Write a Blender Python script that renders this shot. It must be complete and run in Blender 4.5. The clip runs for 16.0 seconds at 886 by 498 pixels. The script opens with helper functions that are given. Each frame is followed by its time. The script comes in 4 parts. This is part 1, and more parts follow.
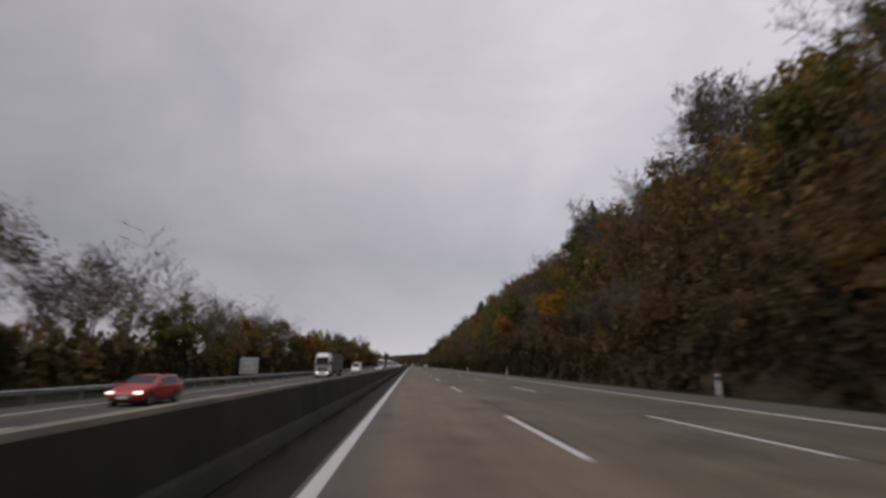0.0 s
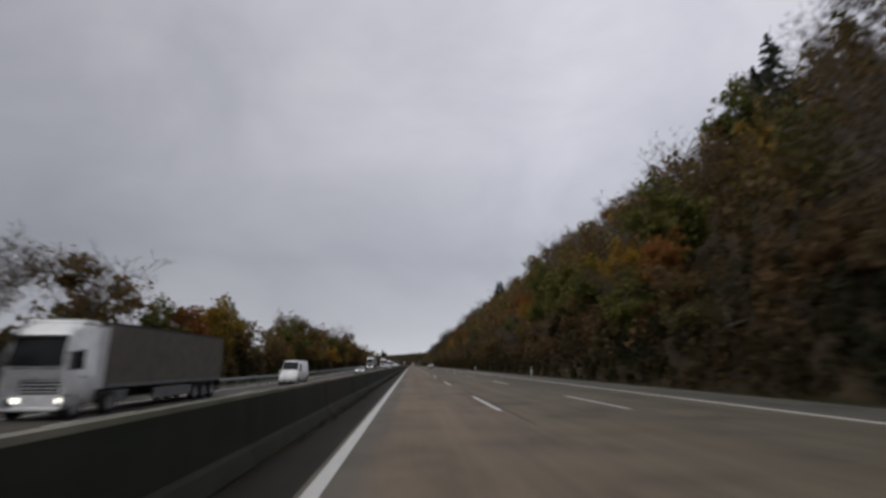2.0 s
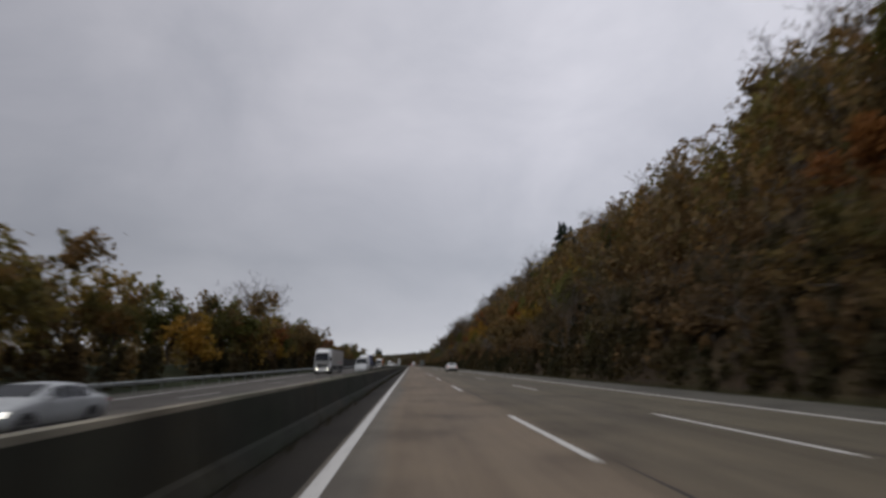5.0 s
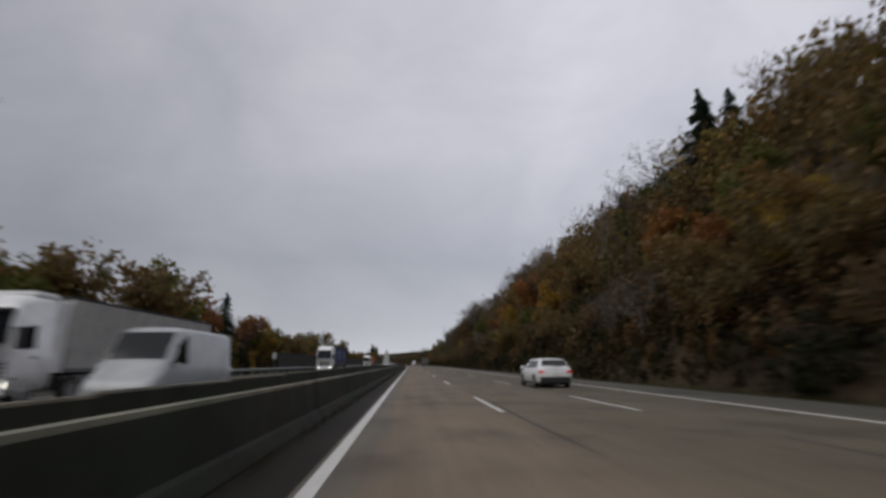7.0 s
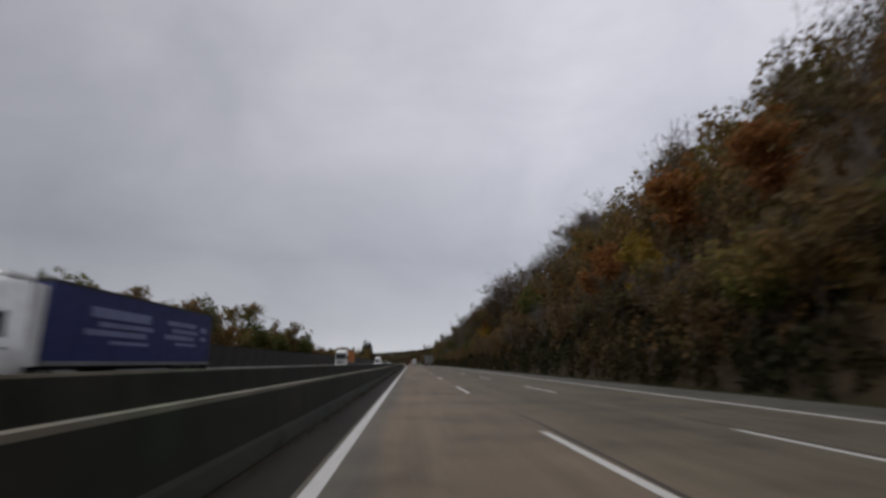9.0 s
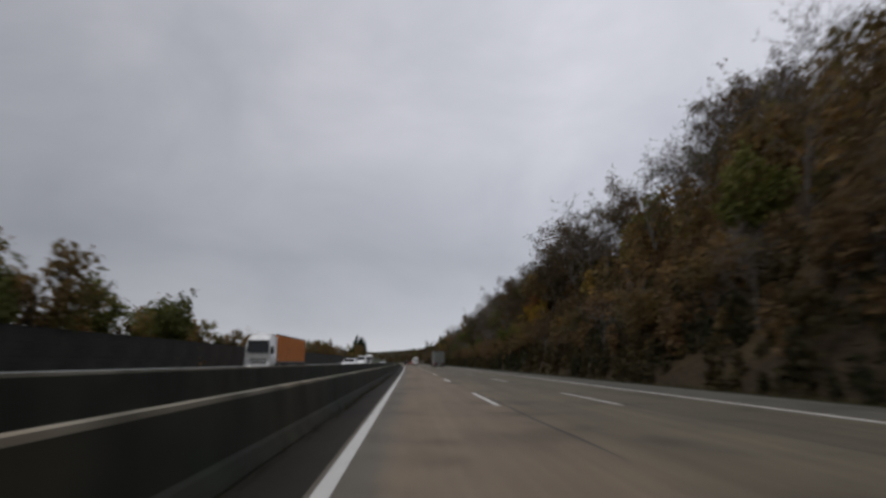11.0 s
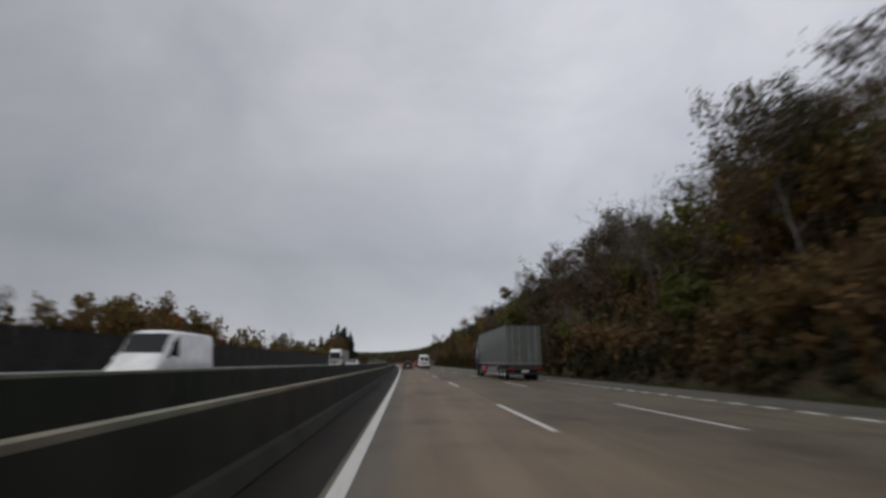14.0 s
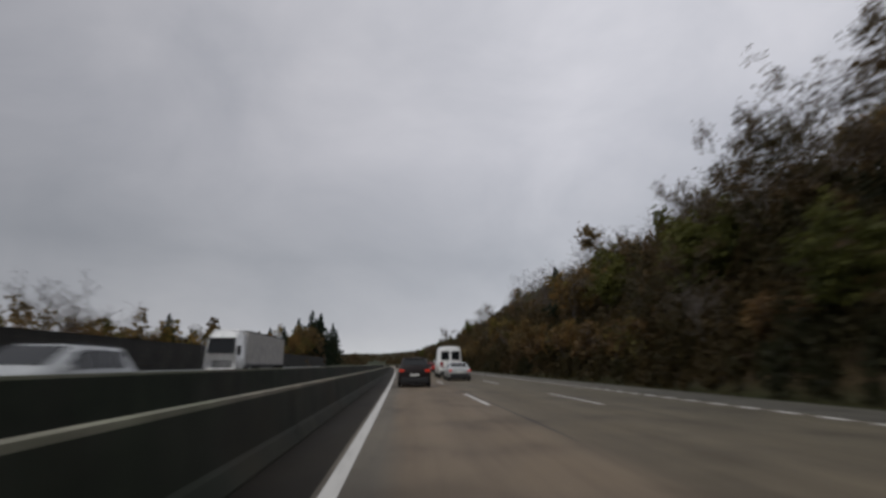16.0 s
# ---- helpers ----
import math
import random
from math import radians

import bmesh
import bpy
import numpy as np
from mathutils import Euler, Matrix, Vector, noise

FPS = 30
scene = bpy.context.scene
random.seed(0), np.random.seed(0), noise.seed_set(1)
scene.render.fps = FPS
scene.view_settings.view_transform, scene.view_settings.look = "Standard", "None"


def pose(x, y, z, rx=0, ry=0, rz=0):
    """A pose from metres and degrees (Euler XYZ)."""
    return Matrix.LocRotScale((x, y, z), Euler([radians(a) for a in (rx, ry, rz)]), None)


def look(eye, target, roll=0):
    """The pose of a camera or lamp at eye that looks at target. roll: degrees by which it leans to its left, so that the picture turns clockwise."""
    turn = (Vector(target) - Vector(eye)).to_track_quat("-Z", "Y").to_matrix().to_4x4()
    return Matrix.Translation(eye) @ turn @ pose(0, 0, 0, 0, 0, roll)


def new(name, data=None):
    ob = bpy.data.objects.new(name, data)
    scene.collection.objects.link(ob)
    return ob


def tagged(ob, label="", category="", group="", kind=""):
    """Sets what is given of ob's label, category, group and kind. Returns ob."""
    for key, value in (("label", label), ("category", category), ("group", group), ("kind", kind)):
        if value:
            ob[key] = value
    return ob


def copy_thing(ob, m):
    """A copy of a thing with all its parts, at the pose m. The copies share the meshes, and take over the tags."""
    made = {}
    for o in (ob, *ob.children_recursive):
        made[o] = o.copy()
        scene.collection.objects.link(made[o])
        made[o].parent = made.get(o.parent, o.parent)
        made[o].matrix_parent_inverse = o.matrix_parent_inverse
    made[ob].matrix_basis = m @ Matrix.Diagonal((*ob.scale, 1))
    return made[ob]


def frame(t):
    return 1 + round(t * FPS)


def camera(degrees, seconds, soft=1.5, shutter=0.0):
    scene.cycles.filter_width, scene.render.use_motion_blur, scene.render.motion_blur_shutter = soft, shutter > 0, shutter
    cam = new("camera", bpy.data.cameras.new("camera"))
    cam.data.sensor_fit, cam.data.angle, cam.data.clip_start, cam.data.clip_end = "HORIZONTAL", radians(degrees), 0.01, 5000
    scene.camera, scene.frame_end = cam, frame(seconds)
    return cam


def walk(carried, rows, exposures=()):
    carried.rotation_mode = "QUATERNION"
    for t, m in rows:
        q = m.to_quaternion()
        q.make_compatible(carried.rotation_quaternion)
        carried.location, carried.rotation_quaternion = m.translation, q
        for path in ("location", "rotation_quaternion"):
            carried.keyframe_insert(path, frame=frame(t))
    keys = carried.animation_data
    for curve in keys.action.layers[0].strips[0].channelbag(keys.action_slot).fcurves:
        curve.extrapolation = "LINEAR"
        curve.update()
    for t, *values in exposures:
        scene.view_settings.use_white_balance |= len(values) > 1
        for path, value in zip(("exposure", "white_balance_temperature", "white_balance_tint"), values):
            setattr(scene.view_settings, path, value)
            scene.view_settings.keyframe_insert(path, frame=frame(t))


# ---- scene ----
# ---- the line of the motorway: straight, then a wide bend to the left ----
BEND, BEND_END, CURVE = 395.0, 900.0, 0.00016


def lie(x, s):
    """Where a point x across and s along the motorway lies, and the road's heading there in radians."""
    u = min(max(s - BEND, 0.0), BEND_END - BEND)
    turn = CURVE * u
    past = s - BEND - u
    cx, cy = -(1 - math.cos(turn)) / CURVE - past * math.sin(turn), BEND + math.sin(turn) / CURVE + past * math.cos(turn)
    return cx + x * math.cos(turn), cy + x * math.sin(turn), turn


# ---- the camera and its drive ----
H = 1.27  # the lens over the road
cam = camera(84.0, 16.0, soft=3.0, shutter=0.5)
# seconds, across, along, heading to the road, pitch, roll
DRIVE = [
    (0.0, 1.00, 0.0, -3.65, 13.3, -0.3), (0.5, 1.01, 16.2, -3.6, 13.4, -0.4), (1.0, 1.01, 32.4, -3.6, 13.3, -0.4),
    (1.5, 1.00, 48.6, -3.6, 13.4, -0.3), (2.0, 0.99, 64.8, -3.65, 13.2, 0.3), (2.5, 0.97, 80.9, -3.65, 13.2, 0.3),
    (3.0, 0.96, 97.0, -3.65, 13.1, 0.4), (3.5, 0.95, 113.2, -3.65, 13.2, 0.3), (4.0, 0.96, 129.5, -3.6, 13.2, 0.3),
    (5.2, 1.00, 168.8, -3.65, 13.2, 0.3), (6.5, 1.05, 211.3, -3.65, 13.1, 0.3), (7.0, 1.04, 227.6, -3.65, 13.1, 0.3),
    (7.5, 1.02, 243.8, -3.65, 13.1, 0.2), (8.0, 1.00, 259.9, -3.7, 13.1, 0.2), (8.5, 0.99, 275.8, -3.7, 13.1, 0.1),
    (9.0, 0.98, 291.6, -3.75, 13.0, 0.1), (10.2, 0.90, 328.2, -3.75, 13.0, 0.0), (11.5, 0.81, 367.5, -3.75, 12.9, 0.0),
    (12.0, 0.75, 384.0, -3.75, 12.9, 0.0), (12.5, 0.72, 400.5, -3.8, 12.9, 0.0), (13.0, 0.71, 416.3, -3.8, 12.9, 0.0),
    (13.5, 0.70, 431.8, -3.9, 12.9, 0.0), (14.0, 0.68, 447.5, -4.0, 13.0, 0.0), (14.5, 0.66, 463.6, -4.2, 13.1, 0.0),
    (15.0, 0.67, 480.0, -4.3, 13.1, 0.0), (15.5, 0.70, 496.4, -4.4, 13.2, 0.0), (16.0, 0.72, 512.9, -4.5, 13.2, 0.0),
]
rows = []
for t, across, along, heading, pitch, roll in DRIVE:
    px, py, turn = lie(across, along)
    rows.append((t, pose(px, py, H, 90 + pitch, roll, heading + math.degrees(turn))))
walk(cam, rows, [(0.0, 0.0, 6700, 15), (1.5, 0.0, 6700, 15), (2.0, 0.0, 6500, 10), (9.0, 0.0, 6500, 10), (12.0, 0.0, 6500, 8), (14.5, -0.04, 6550, 8), (16.0, -0.06, 6600, 8)])

# ---- overcast sky and its soft sun ----
world = bpy.data.worlds.new("overcast")
scene.world = world
world.use_nodes = True
wn, wl = world.node_tree.nodes, world.node_tree.links
wn.clear()


def wnode(kind, **values):
    n = wn.new(kind)
    for k, v in values.items():
        if k in n.inputs:
            n.inputs[k].default_value = v
    return n


w_out = wn.new("ShaderNodeOutputWorld")
w_bg = wnode("ShaderNodeBackground", Strength=1.0)
w_co = wn.new("ShaderNodeTexCoord")
w_map = wn.new("ShaderNodeMapping")
w_map.inputs["Scale"].default_value = (1.0, 1.0, 1.6)
w_noise = wnode("ShaderNodeTexNoise", Scale=2.3, Detail=7.0, Roughness=0.55, Distortion=0.4)
w_cloud = wn.new("ShaderNodeValToRGB")
w_cloud.color_ramp.elements[0].position, w_cloud.color_ramp.elements[0].color = 0.33, (0.86, 0.87, 0.89, 1)
w_cloud.color_ramp.elements[1].position, w_cloud.color_ramp.elements[1].color = 0.68, (1.1, 1.09, 1.09, 1)
w_sep = wn.new("ShaderNodeSeparateXYZ")
w_el = wn.new("ShaderNodeValToRGB")
SKY_BANDS = [(0.0, (0.30, 0.31, 0.33)), (0.5, (0.70, 0.71, 0.74)), (0.535, (0.56, 0.57, 0.62)), (0.60, (0.43, 0.445, 0.495)),
             (0.70, (0.55, 0.555, 0.615)), (0.82, (0.63, 0.63, 0.69)), (1.0, (0.76, 0.76, 0.80))]
for k, (at, colour) in enumerate(SKY_BANDS):
    e = w_el.color_ramp.elements[k] if k < 2 else w_el.color_ramp.elements.new(at)
    e.position, e.color = at, (*colour, 1)
w_add = wn.new("ShaderNodeMath")
w_add.operation = "MULTIPLY_ADD"
w_add.inputs[1].default_value = w_add.inputs[2].default_value = 0.5
w_mul = wn.new("ShaderNodeMix")
w_mul.data_type, w_mul.blend_type = "RGBA", "MULTIPLY"
w_mul.inputs[0].default_value = 1.0
w_sky = wn.new("ShaderNodeTexSky")
w_sky.sky_type, w_sky.sun_disc = "NISHITA", False
w_sky.sun_elevation, w_sky.sun_rotation, w_sky.dust_density = radians(42), radians(229), 4.0
w_mix = wn.new("ShaderNodeMix")
w_mix.data_type, w_mix.blend_type = "RGBA", "ADD"
w_mix.inputs[0].default_value = 0.004
wl.new(w_co.outputs["Generated"], w_map.inputs["Vector"])
wl.new(w_map.outputs["Vector"], w_noise.inputs["Vector"])
wl.new(w_noise.outputs["Fac"], w_cloud.inputs["Fac"])
wl.new(w_co.outputs["Generated"], w_sep.inputs["Vector"])
wl.new(w_sep.outputs["Z"], w_add.inputs[0])
wl.new(w_add.outputs[0], w_el.inputs["Fac"])
wl.new(w_el.outputs["Color"], w_mul.inputs[6])
wl.new(w_cloud.outputs["Color"], w_mul.inputs[7])
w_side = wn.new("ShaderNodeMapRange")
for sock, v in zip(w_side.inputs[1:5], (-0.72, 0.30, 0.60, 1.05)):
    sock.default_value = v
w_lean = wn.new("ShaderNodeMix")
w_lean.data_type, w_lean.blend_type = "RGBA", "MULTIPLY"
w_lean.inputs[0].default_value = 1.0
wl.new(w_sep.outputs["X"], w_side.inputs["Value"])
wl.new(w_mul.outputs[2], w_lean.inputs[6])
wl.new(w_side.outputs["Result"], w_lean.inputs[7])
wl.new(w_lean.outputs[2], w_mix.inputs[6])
wl.new(w_sky.outputs["Color"], w_mix.inputs[7])
wl.new(w_mix.outputs[2], w_bg.inputs["Color"])
wl.new(w_bg.outputs["Background"], w_out.inputs["Surface"])

sun_data = bpy.data.lights.new("sun", "SUN")
sun_data.energy, sun_data.angle, sun_data.color = 1.0, radians(40), (1.0, 0.97, 0.93)
sun = new("sun", sun_data)
sun.matrix_world = look((-80, -70, 95), (0, 0, 0))
scene.view_settings.exposure = 0.0


# ---- materials ----
class Mat:
    """A node material, put together in short calls."""

    def __init__(self, name, rough=0.6, metal=0.0, spec=0.5):
        self.m = bpy.data.materials.new(name)
        self.m.use_nodes = True
        self.n, self.l = self.m.node_tree.nodes, self.m.node_tree.links
        self.b = self.n["Principled BSDF"]
        self.b.inputs["Roughness"].default_value = rough
        self.b.inputs["Metallic"].default_value = metal
        self.b.inputs["Specular IOR Level"].default_value = spec

    def node(self, kind, **values):
        n = self.n.new(kind)
        for k, v in values.items():
            n.inputs[k].default_value = v
        return n

    def coords(self, scale=(1, 1, 1), world=True):
        src = self.n.new("ShaderNodeNewGeometry").outputs["Position"] if world else self.n.new("ShaderNodeTexCoord").outputs["Object"]
        mp = self.n.new("ShaderNodeMapping")
        mp.inputs["Scale"].default_value = scale
        self.l.new(src, mp.inputs["Vector"])
        return mp.outputs["Vector"]

    def noise(self, scale, detail=4.0, rough=0.6, stretch=(1, 1, 1), world=True):
        n = self.node("ShaderNodeTexNoise", Scale=scale, Detail=detail, Roughness=rough)
        self.l.new(self.coords(stretch, world), n.inputs["Vector"])
        return n.outputs["Fac"]

    def ramp(self, fac, stops):
        r = self.n.new("ShaderNodeValToRGB")
        for k, (at, c) in enumerate(stops):
            e = r.color_ramp.elements[k] if k < 2 else r.color_ramp.elements.new(at)
            e.position, e.color = at, (*c, 1)
        self.l.new(fac, r.inputs["Fac"])
        return r.outputs["Color"]

    def mix(self, a, b, fac=0.5, blend="MIX"):
        m = self.n.new("ShaderNodeMix")
        m.data_type, m.blend_type = "RGBA", blend
        for sock, v in ((m.inputs[0], fac), (m.inputs[6], a), (m.inputs[7], b)):
            if isinstance(v, bpy.types.NodeSocket):
                self.l.new(v, sock)
            elif isinstance(v, tuple):
                sock.default_value = (*v, 1)
            else:
                sock.default_value = v
        return m.outputs[2]

    def colour(self, v):
        if isinstance(v, tuple):
            self.b.inputs["Base Color"].default_value = (*v, 1)
        else:
            self.l.new(v, self.b.inputs["Base Color"])
        return self

    def bump(self, fac, strength=0.3, distance=0.02):
        b = self.node("ShaderNodeBump", Strength=strength, Distance=distance)
        self.l.new(fac, b.inputs["Height"])
        self.l.new(b.outputs["Normal"], self.b.inputs["Normal"])
        return self

    def roughness(self, fac, lo, hi):
        r = self.node("ShaderNodeMapRange")
        r.inputs["To Min"].default_value, r.inputs["To Max"].default_value = lo, hi
        self.l.new(fac, r.inputs["Value"])
        self.l.new(r.outputs["Result"], self.b.inputs["Roughness"])
        return self

    def glow(self, colour, strength):
        self.b.inputs["Emission Color"].default_value = (*colour, 1)
        self.b.inputs["Emission Strength"].default_value = strength
        return self


def plain(name, colour, rough=0.5, metal=0.0, vary=0.12, scale=6.0):
    """A colour with grime at two scales."""
    k = Mat(name, rough, metal)
    dark, lite = tuple(c * (1 - vary * 2) for c in colour), tuple(min(1, c * (1 + vary)) for c in colour)
    big = k.ramp(k.noise(scale * 0.25, 5, world=False), [(0.3, dark), (0.7, lite)])
    fine = k.ramp(k.noise(scale * 8, 3, world=False), [(0.3, (0.86, 0.86, 0.86)), (0.7, (1, 1, 1))])
    return k.colour(k.mix(big, fine, 1.0, "MULTIPLY")).m


def asphalt_material(name, tone, tracks, lanes=False, shine=0.3):
    k = Mat(name, 0.5, 0, shine)
    grain = k.noise(38.0, 3.0, 0.7)
    base = k.ramp(grain, [(0.25, tuple(c * 0.62 for c in tone)), (0.5, tone), (0.78, tuple(c * 1.45 for c in tone))])
    patch = k.ramp(k.noise(0.16, 5, 0.65, (1.6, 0.22, 1)), [(0.3, (0.72, 0.70, 0.69)), (0.5, (0.97, 0.95, 0.93)), (0.72, (1.16, 1.13, 1.1))])
    col = k.mix(base, patch, 1.0, "MULTIPLY")
    blot = k.ramp(k.noise(0.42, 5, 0.62), [(0.36, (0.64, 0.63, 0.62)), (0.48, (0.98, 0.98, 0.98)), (0.66, (1.13, 1.12, 1.09))])
    col = k.mix(col, blot, 0.9, "MULTIPLY")
    streak = k.ramp(k.noise(1.1, 4, 0.6, (1.5, 0.03, 1)), [(0.34, (0.80, 0.79, 0.79)), (0.62, (1.04, 1.04, 1.04))])
    col = k.mix(col, streak, tracks, "MULTIPLY")
    tar = k.ramp(k.noise(0.5, 6, 0.7, (1, 0.3, 1)), [(0.62, (1, 1, 1)), (0.7, (0.62, 0.61, 0.6))])
    col = k.mix(col, tar, 0.8, "MULTIPLY")
    if lanes:
        # colour across the lanes: a grey strip by the line, a tan fast lane, then greyer and darker to the right
        attr = k.n.new("ShaderNodeAttribute")
        attr.attribute_name = "across"
        wob = k.node("ShaderNodeMath")
        wob.operation = "MULTIPLY_ADD"
        k.l.new(k.noise(0.25, 4, 0.6, (1.0, 0.35, 1)), wob.inputs[0])
        wob.inputs[1].default_value = 0.10
        k.l.new(attr.outputs["Fac"], wob.inputs[2])
        strips = k.ramp(wob.outputs[0], [(0.095, (0.78, 0.86, 0.95)), (0.125, (1.03, 1.0, 0.97)), (0.35, (1.0, 0.97, 0.94)), (0.42, (0.78, 0.80, 0.76)), (0.85, (0.64, 0.69, 0.66))])
        col = k.mix(col, strips, 1.0, "MULTIPLY")
        crack = k.ramp(k.noise(0.9, 8, 0.75, (0.35, 1.3, 1)), [(0.60, (1, 1, 1)), (0.66, (0.66, 0.65, 0.64))])
        col = k.mix(col, crack, 0.75, "MULTIPLY")
    k.colour(col).bump(grain, 0.35, 0.008)
    return k.roughness(k.noise(0.4, 4, 0.6, (1.5, 0.2, 1)), 0.66, 0.9).m


def paint_material(name, tone):
    k = Mat(name, 0.55)
    worn = k.ramp(k.noise(5.0, 6, 0.75), [(0.34, tuple(c * 0.45 for c in tone)), (0.46, tuple(c * 0.9 for c in tone)), (0.7, tone)])
    return k.colour(worn).bump(k.noise(40, 2), 0.2, 0.004).m


def leaf_material(name, stops, scale=0.09):
    """Leaves whose colour drifts from tree to tree and from leaf to leaf."""
    k = Mat(name, 0.7, 0, 0.25)
    drift = k.ramp(k.noise(scale, 3, 0.6, (1, 1, 0.6)), stops)
    isle = k.n.new("ShaderNodeNewGeometry").outputs["Random Per Island"]
    own = k.ramp(isle, [(0.0, (0.78, 0.76, 0.72)), (0.6, (1.0, 1.0, 0.96)), (1.0, (1.22, 1.18, 1.02))])
    k.colour(k.mix(drift, own, 1.0, "MULTIPLY"))
    tr = k.n.new("ShaderNodeBsdfTranslucent")
    k.l.new(k.mix(drift, own, 1.0, "MULTIPLY"), tr.inputs["Color"])
    mx = k.n.new("ShaderNodeMixShader")
    mx.inputs[0].default_value = 0.4
    k.l.new(k.b.outputs[0], mx.inputs[1])
    k.l.new(tr.outputs[0], mx.inputs[2])
    k.l.new(mx.outputs[0], k.n["Material Output"].inputs["Surface"])
    return k.m


def ground_material():
    k = Mat("verge_ground", 0.9, 0, 0.2)
    grass = k.ramp(k.noise(2.2, 6, 0.7), [(0.3, (0.012, 0.018, 0.009)), (0.5, (0.026, 0.034, 0.016)), (0.7, (0.050, 0.050, 0.026))])
    litter = k.ramp(k.noise(3.1, 6, 0.75), [(0.3, (0.020, 0.014, 0.009)), (0.52, (0.046, 0.032, 0.020)), (0.72, (0.085, 0.058, 0.034))])
    lean = k.n.new("ShaderNodeNewGeometry")
    sep = k.n.new("ShaderNodeSeparateXYZ")
    k.l.new(lean.outputs["Normal"], sep.inputs[0])
    steep = k.node("ShaderNodeMapRange")
    steep.inputs["From Min"].default_value, steep.inputs["From Max"].default_value = 0.985, 0.90
    k.l.new(sep.outputs["Z"], steep.inputs["Value"])
    col = k.mix(grass, litter, steep.outputs["Result"])
    moss = k.ramp(k.noise(0.11, 4, 0.6), [(0.42, (0.75, 0.72, 0.7)), (0.62, (1.15, 1.2, 0.95))])
    return k.colour(k.mix(col, moss, 1.0, "MULTIPLY")).bump(k.noise(4.0, 6, 0.7), 0.8, 0.12).m


def concrete_material(name, tone, moss):
    """Concrete with rain streaks, and moss and road dirt in patches."""
    k = Mat(name, 0.85, 0, 0.3)
    base = k.ramp(k.noise(1.3, 6, 0.7), [(0.3, tuple(c * 0.6 for c in tone)), (0.7, tuple(c * 1.25 for c in tone))])
    runs = k.ramp(k.noise(2.0, 5, 0.7, (1, 1.2, 0.12)), [(0.35, (0.42, 0.42, 0.40)), (0.6, (1, 1, 1))])
    col = k.mix(base, runs, 0.9, "MULTIPLY")
    dirt = k.ramp(k.noise(0.33, 5, 0.65, (1, 0.6, 1)), [(0.38, (0.62, 0.82, 0.58)), (0.5, (1.0, 1.0, 0.96)), (0.64, (1.25, 1.05, 0.86))])
    col = k.mix(col, dirt, moss, "MULTIPLY")
    return k.colour(col).bump(k.noise(30, 3), 0.3, 0.006).m


def paintwork(name, colour, rough=0.28, shine=0.5):
    k = Mat(name, rough, 0, shine)
    k.b.inputs["Coat Weight"].default_value = shine * 0.5
    k.b.inputs["Coat Roughness"].default_value = 0.12
    dirt = k.ramp(k.noise(1.4, 5, 0.65, world=False), [(0.3, tuple(c * 0.72 for c in colour)), (0.6, colour)])
    return k.colour(dirt).roughness(k.noise(5, 4, world=False), rough * 0.8, rough * 1.6).m


def glass_material():
    k = Mat("dark_glass", 0.08, 0, 0.28)
    return k.colour((0.012, 0.014, 0.016)).m


def lamp_material(name, colour, strength):
    return Mat(name, 0.25).colour(colour).glow(colour, strength).m


M_ROAD = asphalt_material("asphalt", (0.152, 0.123, 0.090), 0.8, True)
M_OLD = asphalt_material("old_asphalt", (0.075, 0.068, 0.060), 0.7)
M_SHOULDER = asphalt_material("shoulder_asphalt", (0.080, 0.076, 0.064), 0.5)
# much darker and browner than the lanes
M_MEDIAN = asphalt_material("median_asphalt", (0.022, 0.019, 0.014), 0.5, shine=0.12)
M_TAR = asphalt_material("tar", (0.048, 0.042, 0.037), 0.5)
M_PAINT = paint_material("road_paint", (0.54, 0.53, 0.50))
M_GROUND = ground_material()
# shade is put into the sides' near-black tone, top light into the cap's
M_CONCRETE = concrete_material("shaded_weathered_concrete", (0.030, 0.032, 0.024), 1.0)
M_CAP = concrete_material("lit_top_concrete", (0.23, 0.215, 0.175), 0.5)
M_STEEL = plain("galvanised_steel", (0.34, 0.36, 0.35), 0.5, 0.7, 0.2)
M_BARK = plain("bark", (0.045, 0.036, 0.029), 0.9, 0, 0.3, 3.0)
M_TWIG = plain("twig_bark", (0.125, 0.108, 0.096), 0.9, 0, 0.3, 3.0)
M_LEAF = leaf_material("autumn_leaves", [(0.34, (0.082, 0.077, 0.024)), (0.42, (0.149, 0.094, 0.035)), (0.48, (0.130, 0.097, 0.046)),
                                         (0.54, (0.199, 0.114, 0.039)), (0.59, (0.117, 0.107, 0.034)), (0.66, (0.286, 0.186, 0.043))])
M_BROWN = leaf_material("brown_undergrowth", [(0.34, (0.051, 0.050, 0.019)), (0.45, (0.107, 0.071, 0.034)), (0.55, (0.143, 0.085, 0.037)),
                                              (0.64, (0.095, 0.085, 0.028))], 0.06)
M_WOOD = leaf_material("bare_brown_wood", [(0.36, (0.048, 0.044, 0.018)), (0.46, (0.079, 0.058, 0.031)), (0.55, (0.105, 0.070, 0.036)), (0.64, (0.077, 0.065, 0.025))])
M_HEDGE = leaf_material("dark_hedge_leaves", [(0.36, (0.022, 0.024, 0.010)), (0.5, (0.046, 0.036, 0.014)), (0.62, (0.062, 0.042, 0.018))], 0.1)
M_RUST = leaf_material("rust_leaves", [(0.36, (0.180, 0.070, 0.024)), (0.6, (0.250, 0.108, 0.031))])
M_GOLD = leaf_material("golden_leaves", [(0.36, (0.213, 0.156, 0.022)), (0.6, (0.300, 0.166, 0.025))])
M_GREEN = leaf_material("olive_leaves", [(0.3, (0.067, 0.076, 0.021)), (0.6, (0.120, 0.120, 0.030))])
